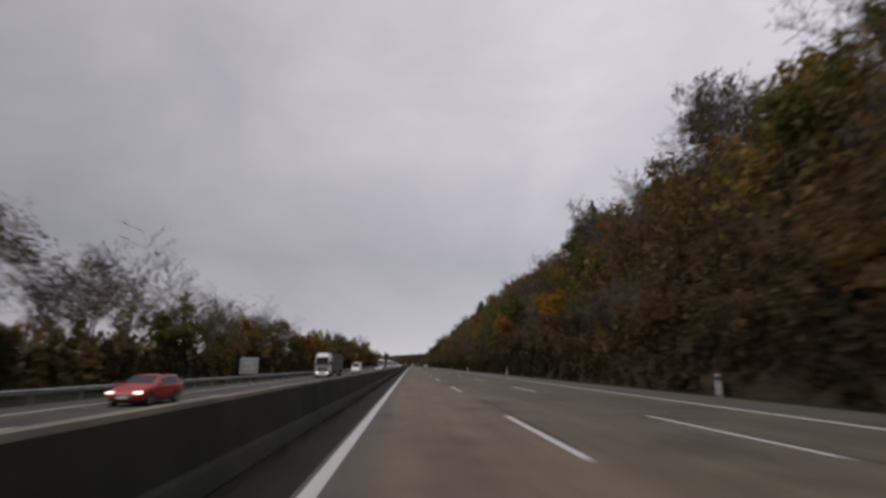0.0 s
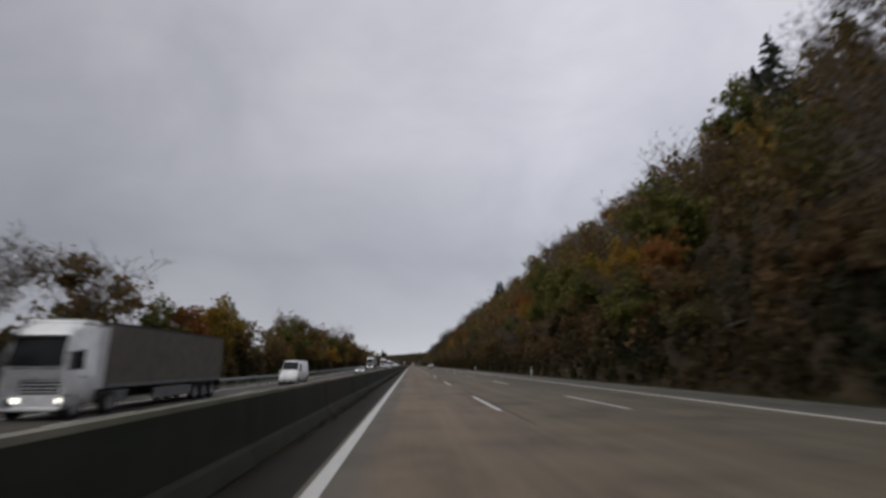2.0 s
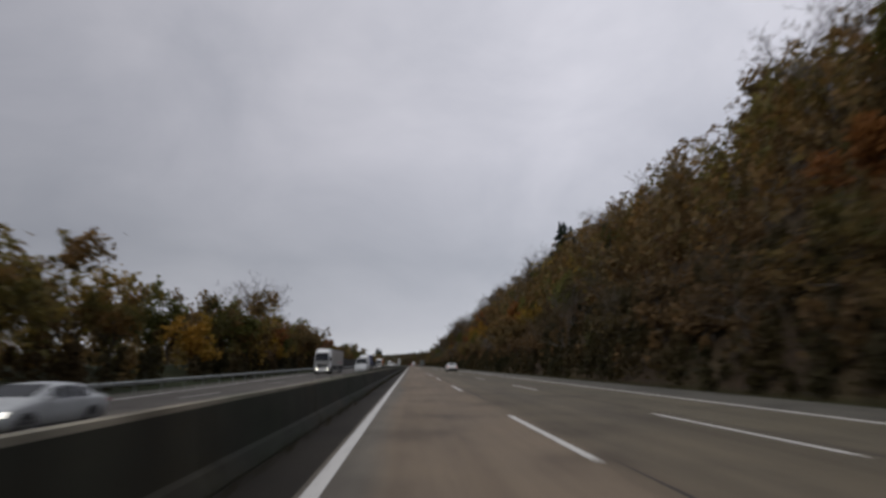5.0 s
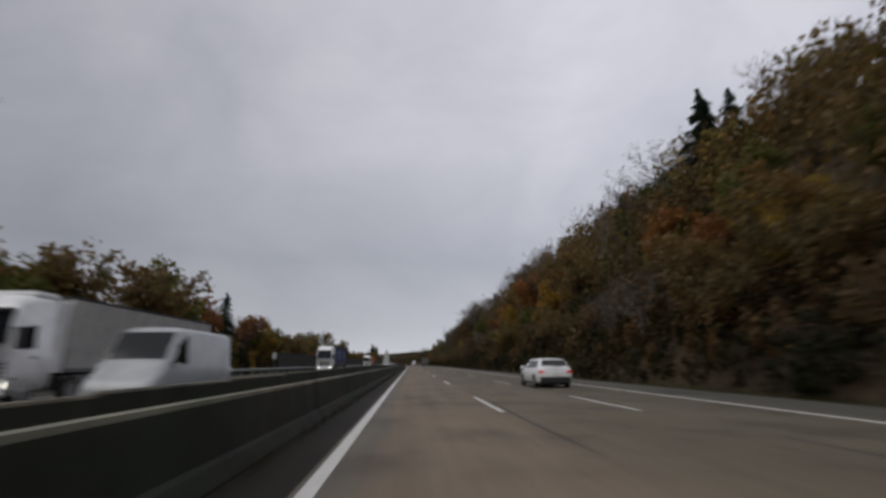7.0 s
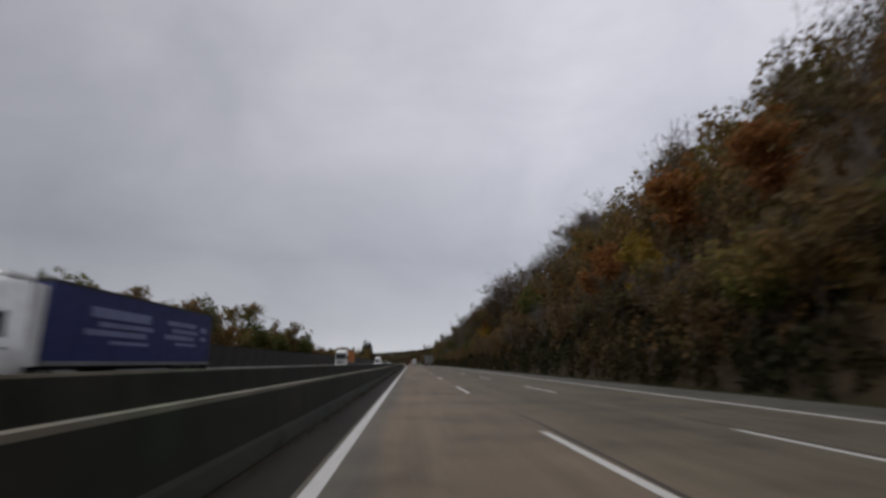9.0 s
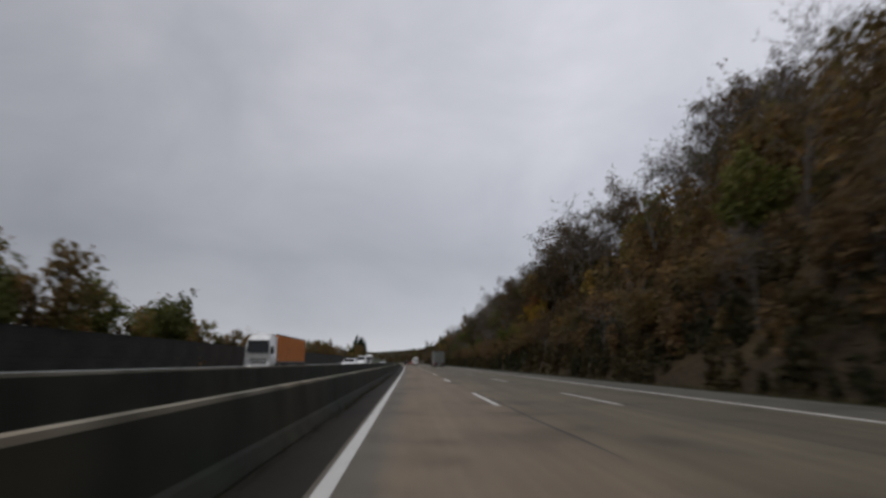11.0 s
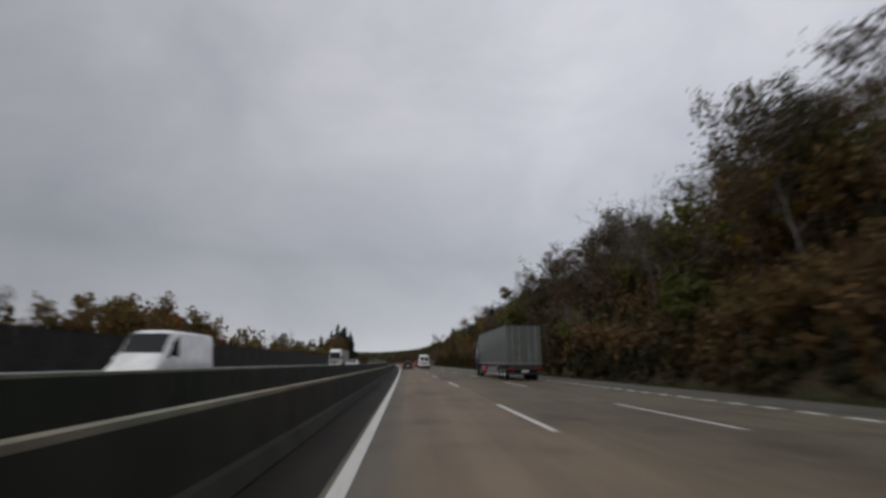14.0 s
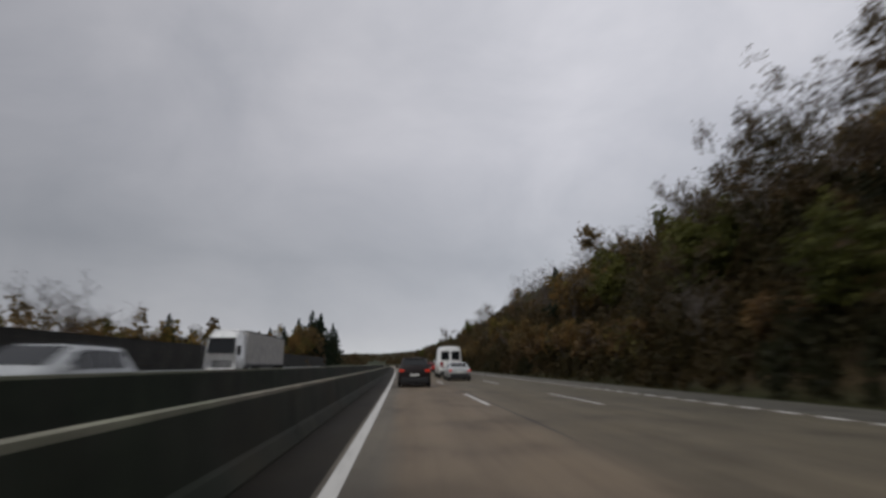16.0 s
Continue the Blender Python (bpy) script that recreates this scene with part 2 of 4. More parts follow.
M_NEEDLE = leaf_material("needles", [(0.3, (0.010, 0.020, 0.011)), (0.6, (0.022, 0.036, 0.018))])
M_GRASS = leaf_material("grass_blades", [(0.3, (0.034, 0.036, 0.014)), (0.55, (0.062, 0.054, 0.026)), (0.7, (0.10, 0.080, 0.045))], 0.4)
M_GLASS = glass_material()
M_TYRE = plain("rubber", (0.018, 0.018, 0.018), 0.85)
M_RIM = plain("alloy", (0.42, 0.43, 0.44), 0.35, 0.8)
M_BLACK = plain("black_plastic", (0.02, 0.02, 0.022), 0.6)
M_WHITE = paintwork("white_paint", (0.79, 0.80, 0.80))
M_SILVER = paintwork("silver_paint", (0.40, 0.42, 0.43))
M_DARK = paintwork("dark_paint", (0.020, 0.014, 0.014), 0.4, 0.25)
M_RED = paintwork("red_paint", (0.40, 0.025, 0.02))
M_BLUE = paintwork("blue_tarpaulin", (0.013, 0.022, 0.125), 0.5)
M_PALE_BLUE = paintwork("pale_blue_print", (0.20, 0.23, 0.40), 0.55)
M_ORANGE = paintwork("orange_tarpaulin", (0.62, 0.19, 0.02), 0.5)
M_GREY = paintwork("grey_tarpaulin", (0.100, 0.108, 0.100), 0.55)
M_PALE = paintwork("pale_tarpaulin", (0.42, 0.41, 0.39), 0.55)
M_TAUPE = paintwork("taupe_tarpaulin", (0.135, 0.118, 0.103), 0.6)
M_GUARD = paintwork("grimy_side_guard", (0.17, 0.175, 0.18), 0.6)
M_NAVY = paintwork("navy_paint", (0.008, 0.014, 0.034), 0.45, 0.2)
M_TAIL = lamp_material("tail_light", (0.55, 0.035, 0.015), 0.25)
M_TAIL_OFF = plain("red_lens", (0.28, 0.012, 0.012), 0.25)
M_HEAD = lamp_material("head_light", (1.0, 0.96, 0.88), 1.6)
M_AMBER = lamp_material("amber_light", (0.8, 0.24, 0.03), 0.4)
M_WALL = plain("weathered_wall_boards", (0.024, 0.023, 0.020), 0.9, 0, 0.3, 3.0)
M_PANEL = plain("sign_aluminium", (0.50, 0.51, 0.50), 0.5, 0.2)
M_PLATE = plain("number_plate", (0.75, 0.75, 0.72), 0.4)


# ---- mesh helpers ----
def mesh(name, verts, faces, material, smooth=False):
    me = bpy.data.meshes.new(name)
    me.from_pydata([tuple(v) for v in verts], [], [tuple(f) for f in faces])
    me.materials.append(material)
    if smooth:
        me.polygons.foreach_set("use_smooth", [True] * len(me.polygons))
    me.update()
    return me


def piece(name, verts, faces, material, parent=None, label="", smooth=False, at=None):
    ob = new(name, mesh(name, verts, faces, material, smooth))
    if parent:
        ob.parent = parent
    if at is not None:
        ob.matrix_basis = at
    if label:
        ob["label"] = label
    return ob


def part(name, bm, material, parent=None, label="", smooth=False, at=None):
    me = bpy.data.meshes.new(name)
    bm.normal_update()
    bm.to_mesh(me)
    bm.free()
    me.materials.append(material)
    if smooth:
        me.polygons.foreach_set("use_smooth", [True] * len(me.polygons))
    ob = new(name, me)
    if parent:
        ob.parent = parent
    if at is not None:
        ob.matrix_basis = at
    if label:
        ob["label"] = label
    return ob


def share(name, ob, parent, at, label=""):
    """Another object on the mesh of ob."""
    o = new(name, ob.data)
    o.parent, o.matrix_basis = parent, at
    if label:
        o["label"] = label
    return o


def box(x0, y0, z0, x1, y1, z1, bevel=0.0, bm=None):
    bm = bm or bmesh.new()
    m = Matrix.LocRotScale(((x0 + x1) / 2, (y0 + y1) / 2, (z0 + z1) / 2), None, (x1 - x0, y1 - y0, z1 - z0))
    made = bmesh.ops.create_cube(bm, size=1.0, matrix=m)["verts"]
    if bevel:
        edges = {e for v in made for e in v.link_edges}
        bmesh.ops.bevel(bm, geom=list(edges), offset=bevel, segments=2, affect="EDGES", profile=0.6)
    return bm


def lathe(profile, n=20, axis="x"):
    """(radius, along) pairs turned round an axis."""
    verts, faces = [], []
    for r, a in profile:
        for k in range(n):
            u = 2 * math.pi * k / n
            verts.append((a, r * math.cos(u), r * math.sin(u)) if axis == "x" else (r * math.cos(u), r * math.sin(u), a))
    for i in range(len(profile) - 1):
        for k in range(n):
            faces.append((i * n + k, i * n + (k + 1) % n, (i + 1) * n + (k + 1) % n, (i + 1) * n + k))
    return verts, faces


def smooth_step(a, b, v):
    u = min(1.0, max(0.0, (v - a) / (b - a)))
    return u * u * (3 - 2 * u)


# ---- the lie of the land ----
Y0, Y1 = -60.0, 1500.0
FOOT = 15.6


def other_level(y):
    """The level of the opposite carriageway."""
    return -0.8 + 0.85 * smooth_step(130, 300, y)


def hill_slope(y):
    return 0.96 - 0.36 * smooth_step(375, 480, y) - 0.44 * smooth_step(690, 1000, y)


def hill(x, y):
    s = max(0.0, x - FOOT)
    rise = hill_slope(y) * (1 + 0.10 * noise.noise(Vector((y * 0.011, 3.1, 0))))
    top = 58 + 9 * noise.noise(Vector((y * 0.006, 8.0, 0)))
    z = top * (1 - math.exp(-s * rise / top * 1.25)) if s > 0 else 0.0
    z = min(z, s * rise)
    if s > 0:
        z += 0.9 * noise.noise(Vector((x * 0.12, y * 0.10, 1.5))) * min(1.0, s / 6)
    return z


def ground_height(x, y):
    far = 55.0 * smooth_step(1500, 3200, y)
    if x > FOOT:
        return hill(x, y) * (1 - 0.6 * smooth_step(1500, 3000, y)) - 0.06 + far
    if x > -2.4:
        return -0.06 + far
    if x > -4.2:
        return -0.06 + (other_level(y)) * (-2.4 - x) / 1.8 + far
    if x > -19.2:
        return other_level(y) - 0.06 + far
    s = -19.2 - x
    bank = 1.6 * smooth_step(0, 7, s) * (1 - 0.5 * smooth_step(300, 500, y))
    roll = 2.5 * smooth_step(20, 120, s) * noise.noise(Vector((x * 0.01, y * 0.01, 5)))
    return other_level(y) - 0.06 + bank + roll + far


def build_ground():
    xs = sorted(set([-2500, -1200, -600, -300, -160, -100, -70, -50, -40, -34, -30, -27, -24, -22, -20.6, -19.2, -17.9, -15, -10, -4.2, -3.3, -2.4,
                     -1.2, 0, 6, 11, 14, FOOT] + [FOOT + 1.5 * k for k in range(1, 24)] + [FOOT + 36 + 5 * k for k in range(12)] + [130, 180, 300, 700, 2500]))
    ys = [-400, -200, -120] + [-60 + 6 * k for k in range(160)] + [920, 960, 1020, 1100, 1200, 1350, 1500, 1700, 2000, 2400, 2800, 3200, 4200]
    verts = [(x, y, ground_height(x, y)) for y in ys for x in xs]
    n = len(xs)
    faces = [(j * n + i, j * n + i + 1, (j + 1) * n + i + 1, (j + 1) * n + i) for j in range(len(ys) - 1) for i in range(n - 1)]
    tagged(piece("ground", verts, faces, M_GROUND, smooth=True), "dark grass verges and leaf-strewn wooded hillside", "ground", kind="structure")


def strip(name, x0, x1, level, material, label, category, lift=0.0, ya=Y0, yb=Y1, step=12.0):
    """A road surface with its sides going down."""
    ys = [ya + step * k for k in range(int((yb - ya) / step) + 1)]
    verts, faces = [], []
    for y in ys:
        z = level(y) + lift
        verts += [(x0, y, z - 0.15), (x0, y, z), (x1, y, z), (x1, y, z - 0.15)]
    for j in range(len(ys) - 1):
        for k in range(3):
            a = j * 4 + k
            faces.append((a, a + 1, a + 5, a + 4))
    faces = [f[::-1] for f in faces]
    ob = piece(name, verts, faces, material)
    across = ob.data.attributes.new("across", "FLOAT", "POINT")
    across.data.foreach_set("value", [(v[0] - x0) / (x1 - x0) for v in verts])
    return tagged(ob, label, category, kind="structure")


def flat(y):
    return 0.0


build_ground()
strip("road", -0.16, 11.35, flat, M_ROAD, "grey-brown worn asphalt of a three-lane motorway", "road")
strip("median_shoulder", -1.3, -0.16, flat, M_MEDIAN, "dark asphalt strip beside the median barrier", "road", -0.004)
strip("shoulder", 11.35, 14.3, flat, M_SHOULDER, "dark asphalt hard shoulder below the hillside", "road", -0.004)
strip("road_opposite", -15.6, -4.5, other_level, M_OLD, "opposite asphalt carriageway beyond the median", "road")
strip("shoulder_opposite", -18.2, -15.6, other_level, M_SHOULDER, "dark asphalt shoulder of the opposite carriageway", "road", -0.004)


def marking(name, x0, x1, level, ya, yb, label, parent=None, step=12.0):
    n = max(1, round((yb - ya) / step))
    ys = [ya + (yb - ya) * k / n for k in range(n + 1)]
    verts, faces = [], []
    for y in ys:
        verts += [(x0, y, level(y) + 0.005), (x1, y, level(y) + 0.005)]
    for j in range(n):
        faces.append((2 * j, 2 * j + 1, 2 * j + 3, 2 * j + 2))
    ob = piece(name, verts, faces, M_PAINT, parent)
    return ob if parent else tagged(ob, label, "road marking", kind="structure")


marking("edge_line", -0.09, 0.10, flat, Y0, Y1, "solid white edge line beside the median")
marking("edge_line", 10.88, 11.12, flat, Y0, 392.0, "solid white edge line beside the hard shoulder")
marking("edge_line", -4.95, -4.75, other_level, Y0, Y1, "solid white edge line of the opposite carriageway")
marking("edge_line", -15.55, -15.3, other_level, Y0, Y1, "solid white outer line of the opposite carriageway")


def dashes(name, x, level, first, period, length, count, width, label):
    """A broken line, each dash a piece of its own."""
    root = tagged(new(name), label, "road marking", kind="structure")
    base = None
    for k in range(count):
        at = Matrix.Translation((x, first + k * period, level(first + k * period) + 0.005))
        if base is None:
            w = width / 2
            base = piece("dash", [(-w, -length, 0), (w, -length, 0), (w, 0, 0), (-w, 0, 0)], [(0, 1, 2, 3)], M_PAINT, root, at=at)
        else:
            share("dash", base, root, at)


dashes("lane_line", 3.5, flat, 13.2 - 54, 18.0, 6.0, 75, 0.15, "broken white line between the fast and middle lanes")
dashes("lane_line", 7.25, flat, 13.2 - 54, 18.0, 6.0, 75, 0.15, "broken white line between the middle and slow lanes")
dashes("block_line", 11.1, flat, 393.0, 1.5, 0.85, 200, 0.30, "short thick white blocks along the slip lane")
dashes("lane_line", -8.4, other_level, 0.0, 18.0, 6.0, 60, 0.13, "broken white lane line of the opposite carriageway")
dashes("lane_line", -12.0, other_level, 0.0, 18.0, 6.0, 60, 0.13, "broken white lane line of the opposite carriageway")


def tar_joint(x, ya, yb, width, seed):
    """A sealed joint that wanders a little along the lanes and breaks off here and there."""
    root = tagged(new("tar_joint"), "dark sealed joint along the worn asphalt lanes", "road joint", kind="structure")
    y, k = ya, 0
    while y < yb:
        n = 5 + int(6 * abs(noise.noise(Vector((k * 1.7, seed, 0.3)))) * 2)
        verts, faces = [], []
        for j in range(n + 1):
            c = x + 0.10 * noise.noise(Vector((y * 0.15, seed, 0))) + 0.03 * noise.noise(Vector((y * 0.9, seed, 2)))
            w = width * (0.6 + 0.5 * abs(noise.noise(Vector((y * 0.6, seed, 5))))) * (0.25 if j in (0, n) else 1.0)
            verts += [(c - w, y, 0.0025), (c + w, y, 0.0025)]
            if j < n:
                y += 1.8
        for j in range(n):
            faces.append((2 * j, 2 * j + 1, 2 * j + 3, 2 * j + 2))
        piece("seam", verts, faces, M_TAR, root)
        y += 2.0 + 9.0 * abs(noise.noise(Vector((k * 2.3, seed, 7.1)))) * 2
        k += 1


tar_joint(3.72, -20, 640, 0.055, 1.3)
tar_joint(7.48, -20, 640, 0.05, 4.1)


# ---- barriers ----
def concrete_barrier(name, x, level, ya, yb, height, label):
    """A row of step-profile segments, each with a pale top that has the light in its colour."""
    root = tagged(new(name), label, "barrier", kind="structure")
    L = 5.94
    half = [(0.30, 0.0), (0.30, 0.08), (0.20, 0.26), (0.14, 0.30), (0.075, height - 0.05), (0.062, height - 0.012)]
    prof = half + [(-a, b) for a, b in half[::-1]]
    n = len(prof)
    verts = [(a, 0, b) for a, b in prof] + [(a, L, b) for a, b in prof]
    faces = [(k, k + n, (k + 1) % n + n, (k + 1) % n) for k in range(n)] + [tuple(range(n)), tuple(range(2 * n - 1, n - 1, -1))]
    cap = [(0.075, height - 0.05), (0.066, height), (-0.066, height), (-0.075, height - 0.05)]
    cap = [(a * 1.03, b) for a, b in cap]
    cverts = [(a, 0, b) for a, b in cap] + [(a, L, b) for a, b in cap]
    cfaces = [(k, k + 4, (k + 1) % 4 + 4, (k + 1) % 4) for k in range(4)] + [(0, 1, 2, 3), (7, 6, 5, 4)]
    seg = top = None
    for k in range(int((yb - ya) / 6.0)):
        y = ya + 6.0 * k
        at = Matrix.Translation((x, y, level(y) - 0.05))
        if seg is None:
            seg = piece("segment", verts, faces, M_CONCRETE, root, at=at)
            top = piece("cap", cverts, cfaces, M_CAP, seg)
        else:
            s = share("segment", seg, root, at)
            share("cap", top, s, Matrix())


def guard_rail(name, x, level, ya, yb, side, label, lift=0.0):
    """A W-beam on posts; side: the way that the beam faces."""
    root = tagged(new(name), label, "guard rail", kind="structure")
    wave = [(0.0, 0.44), (0.03, 0.47), (0.075, 0.51), (0.075, 0.54), (0.01, 0.585), (0.01, 0.605), (0.075, 0.65), (0.075, 0.68), (0.03, 0.72), (0.0, 0.75)]
    wave = wave + [(a - 0.012, b) for a, b in wave[::-1]]
    n, L = len(wave), 4.0
    verts = [(side * a, 0, b) for a, b in wave] + [(side * a, L, b) for a, b in wave]
    faces = [(k, k + n, (k + 1) % n + n, (k + 1) % n) for k in range(n)]
    rail = post = None
    for k in range(int((yb - ya) / L)):
        y = ya + L * k
        z = level(y) + lift
        if rail is None:
            rail = piece("rail", verts, faces, M_STEEL, root, at=Matrix.Translation((x, y, z)))
            post = part("post", box(-0.06, -0.035, -0.3, 0.06, 0.035, 0.72, 0.006), M_STEEL, root, at=Matrix.Translation((x - side * 0.08, y, z)))
        else:
            share("rail", rail, root, Matrix.Translation((x, y, z)))
            share("post", post, root, Matrix.Translation((x - side * 0.08, y, z)))


BAR = -1.27
concrete_barrier("concrete_barrier", BAR, flat, -42, 900, 0.945, "weathered concrete barrier with shade-dark sides and a light-catching top edge")
concrete_barrier("concrete_barrier", -3.9, other_level, 176, 900, 1.14, "weathered concrete barrier of the opposite carriageway with shade-dark sides")
guard_rail("guard_rail", -3.9, other_level, -40, 176, -1, "galvanised steel guard rail of the opposite carriageway")
guard_rail("guard_rail", -18.6, other_level, -40, 640, 1, "galvanised steel guard rail below the roadside trees")


def noise_wall(x, ya, yb, top, bay=4.0):
    """Dark boarded panels between steel posts, beyond the opposite carriageway."""
    root = tagged(new("noise_wall"), "dark weathered boarded noise wall beyond the opposite carriageway", "noise wall", kind="structure")
    bm = bmesh.new()
    base, boards = -0.4, 9
    for k in range(boards):
        z0, z1 = base + (top - base) * k / boards, base + (top - base) * (k + 1) / boards
        box(-0.06 if k % 2 else -0.05, 0.07, z0 + 0.006, 0.06 if k % 2 else 0.05, bay - 0.07, z1 - 0.006, 0.0, bm)
    box(-0.08, 0.07, top, 0.08, bay - 0.07, top + 0.06, 0.0, bm)
    panel = post = None
    for k in range(int((yb - ya) / bay)):
        y = ya + bay * k
        at = Matrix.Translation((x, y, other_level(y)))
        if panel is None:
            panel = part("panel", bm, M_WALL, root, at=at)
            post = part("post", box(-0.065, -0.07, -0.6, 0.065, 0.07, top + 0.05), M_WALL, root, at=at)
        else:
            share("panel", panel, root, at)
            share("post", post, root, at)


noise_wall(-19.7, 308.0, 660.0, 3.05)


# ---- trees ----
def tube(verts, faces, path, radii, sides):
    """A tapered branch along a path."""
    base = len(verts)
    for i, p in enumerate(path):
        d = (path[min(i + 1, len(path) - 1)] - path[max(i - 1, 0)]).normalized()
        u = d.orthogonal().normalized()
        v = d.cross(u)
        for k in range(sides):
            a = 2 * math.pi * k / sides
            verts.append(p + (u * math.cos(a) + v * math.sin(a)) * radii[i])
    for i in range(len(path) - 1):
        for k in range(sides):
            a, b = base + i * sides + k, base + i * sides + (k + 1) % sides
            faces.append((a, b, b + sides, a + sides))


def grow(rng, verts, faces, tips, p, d, length, radius, level, depth, spread, up):
    steps = (4, 3, 2, 1, 1)[level]
    path, radii = [p.copy()], [radius]
    for i in range(steps):
        d = (d + Vector((rng.uniform(-1, 1), rng.uniform(-1, 1), rng.uniform(-0.6, 1) * up)) * (0.10 + 0.07 * level)).normalized()
        p = p + d * (length / steps)
        path.append(p.copy())
        radii.append(radius * (1 - 0.62 * (i + 1) / steps))
    if level == depth:  # the last twigs run out to a point
        base, u = len(verts), d.orthogonal().normalized()
        v = d.cross(u)
        verts.extend(path[0] + (u * math.cos(a) + v * math.sin(a)) * radius for a in (0.0, 2.1, 4.2))
        verts.append(path[-1])
        faces.extend([(base, base + 1, base + 3), (base + 1, base + 2, base + 3), (base + 2, base, base + 3)])
    else:
        tube(verts, faces, path, radii, 6 if level == 0 else 3)
    if level >= depth - 1:
        tips.extend(path[1:])
    if level < depth:
        for _ in range((7, 5, 4, 3)[min(level, 3)]):
            i = rng.randint(2 if level == 0 else 1, steps)
            side = Vector((rng.gauss(0, 1), rng.gauss(0, 1), rng.gauss(0.25 * up, 0.5)))
            way = (d * 0.75 + side.normalized() * spread).normalized()
            grow(rng, verts, faces, tips, path[i], way, length * rng.uniform(0.42, 0.68), max(0.024, radii[i] * rng.uniform(0.45, 0.7)), level + 1, depth, spread, up)


def leaf_cloud(rs, centres, per, scatter, size):
    """Small pointed leaves scattered round the centres; three corners each."""
    c = np.repeat(np.asarray(centres, float), per, axis=0)
    c = c + rs.normal(0, scatter, c.shape)
    n = len(c)
    a = rs.normal(0, 1, (n, 3))
    a /= np.linalg.norm(a, axis=1)[:, None]
    b = np.cross(a, rs.normal(0, 1, (n, 3)))
    b /= np.linalg.norm(b, axis=1)[:, None] + 1e-9
    s = size * rs.uniform(0.5, 1.3, (n, 1))
    return np.stack([c - a * s * 1.1, c + a * s * 0.6 + b * s * 0.85, c + a * s * 0.6 - b * s * 0.85], axis=1).reshape(-1, 3)


def leaf_mesh(name, verts, material):
    me = bpy.data.meshes.new(name)
    n = len(verts) // 3
    me.vertices.add(3 * n)
    me.vertices.foreach_set("co", verts.astype(np.float32).ravel())
    me.loops.add(3 * n)
    me.loops.foreach_set("vertex_index", np.arange(3 * n, dtype=np.int32))
    me.polygons.add(n)
    me.polygons.foreach_set("loop_start", np.arange(0, 3 * n, 3, dtype=np.int32))
    me.materials.append(material)
    me.update(calc_edges=True)
    return me


def broadleaf(name, seed, height, leaves, leaf_size, material, bark, label, group, depth=3, spread=0.8, stems=1, trunk=0.30, loose=0.035):
    """A tree with limbs and twigs, and leaves where it still has them. Stands at the origin."""
    rng, rs = random.Random(seed), np.random.RandomState(seed)
    root = tagged(new(name), label, "shrub" if name == "shrub" else "tree", group)
    verts, faces, tips = [], [], []
    for _ in range(stems):
        lean = 0.10 if stems == 1 else 0.55
        d = Vector((rng.uniform(-lean, lean), rng.uniform(-lean, lean), 1)).normalized()
        p = Vector((0, 0, -0.4)) if stems == 1 else Vector((rng.uniform(-0.5, 0.5), rng.uniform(-0.5, 0.5), -0.3))
        grow(rng, verts, faces, tips, p, d, height * 0.62, height * 0.011 * trunk / 0.3 + 0.03, 0, depth, spread, 0.8)
    top = max(v.z for v in verts)
    k = height / top
    piece("trunk", [v * k for v in verts], faces, bark, root)
    if leaves:
        centres = [tuple(t * k) for t in tips if t.z * k > height * 0.16]
        per = max(1, round(leaves / len(centres)))
        cloud = leaf_cloud(rs, centres, per, height * loose, leaf_size)
        ob = new("crown", leaf_mesh("crown", cloud, material))
        ob.parent = root
    return root


def conifer(name, seed, height, label, group):
    rng, rs = random.Random(seed), np.random.RandomState(seed)
    root = tagged(new(name), label, "tree", group)
    verts, faces = [], []
    tube(verts, faces, [Vector((0, 0, -0.4)), Vector((0, 0, height * 0.5)), Vector((0, 0, height))], [height * 0.014, height * 0.009, 0.02], 7)
    z, clouds = height * 0.10, []
    while z < height * 0.985:
        thin = 1 - z / height
        reach = height * 0.34 * thin ** 0.95 * rng.uniform(0.7, 1.2) + 0.06
        for k in range(rng.randint(4, 6)):
            a = rng.uniform(0, 2 * math.pi)
            r = reach * rng.uniform(0.65, 1.15)
            out = Vector((math.cos(a), math.sin(a), 0))
            p0, p1, p2 = Vector((0, 0, z)), Vector((0, 0, z + r * 0.04)) + out * r * 0.55, Vector((0, 0, z - r * 0.16)) + out * r
            tube(verts, faces, [p0, p1, p2], [0.035, 0.022, 0.008], 3)
            centres = []
            for i in range(9):
                u = (i + 1) / 9
                q = p0.lerp(p1, u * 2) if u < 0.5 else p1.lerp(p2, u * 2 - 1)
                centres.append((q.x, q.y, q.z - 0.06))
            clouds.append(leaf_cloud(rs, centres, 4, 0.05 + 0.17 * thin, 0.13 + 0.22 * thin))
        z += height * (0.022 + 0.030 * thin) * rng.uniform(0.8, 1.25)
    piece("trunk", verts, faces, M_BARK, root)
    ob = new("crown", leaf_mesh("crown", np.concatenate(clouds), M_NEEDLE))
    ob.parent = root
    return root


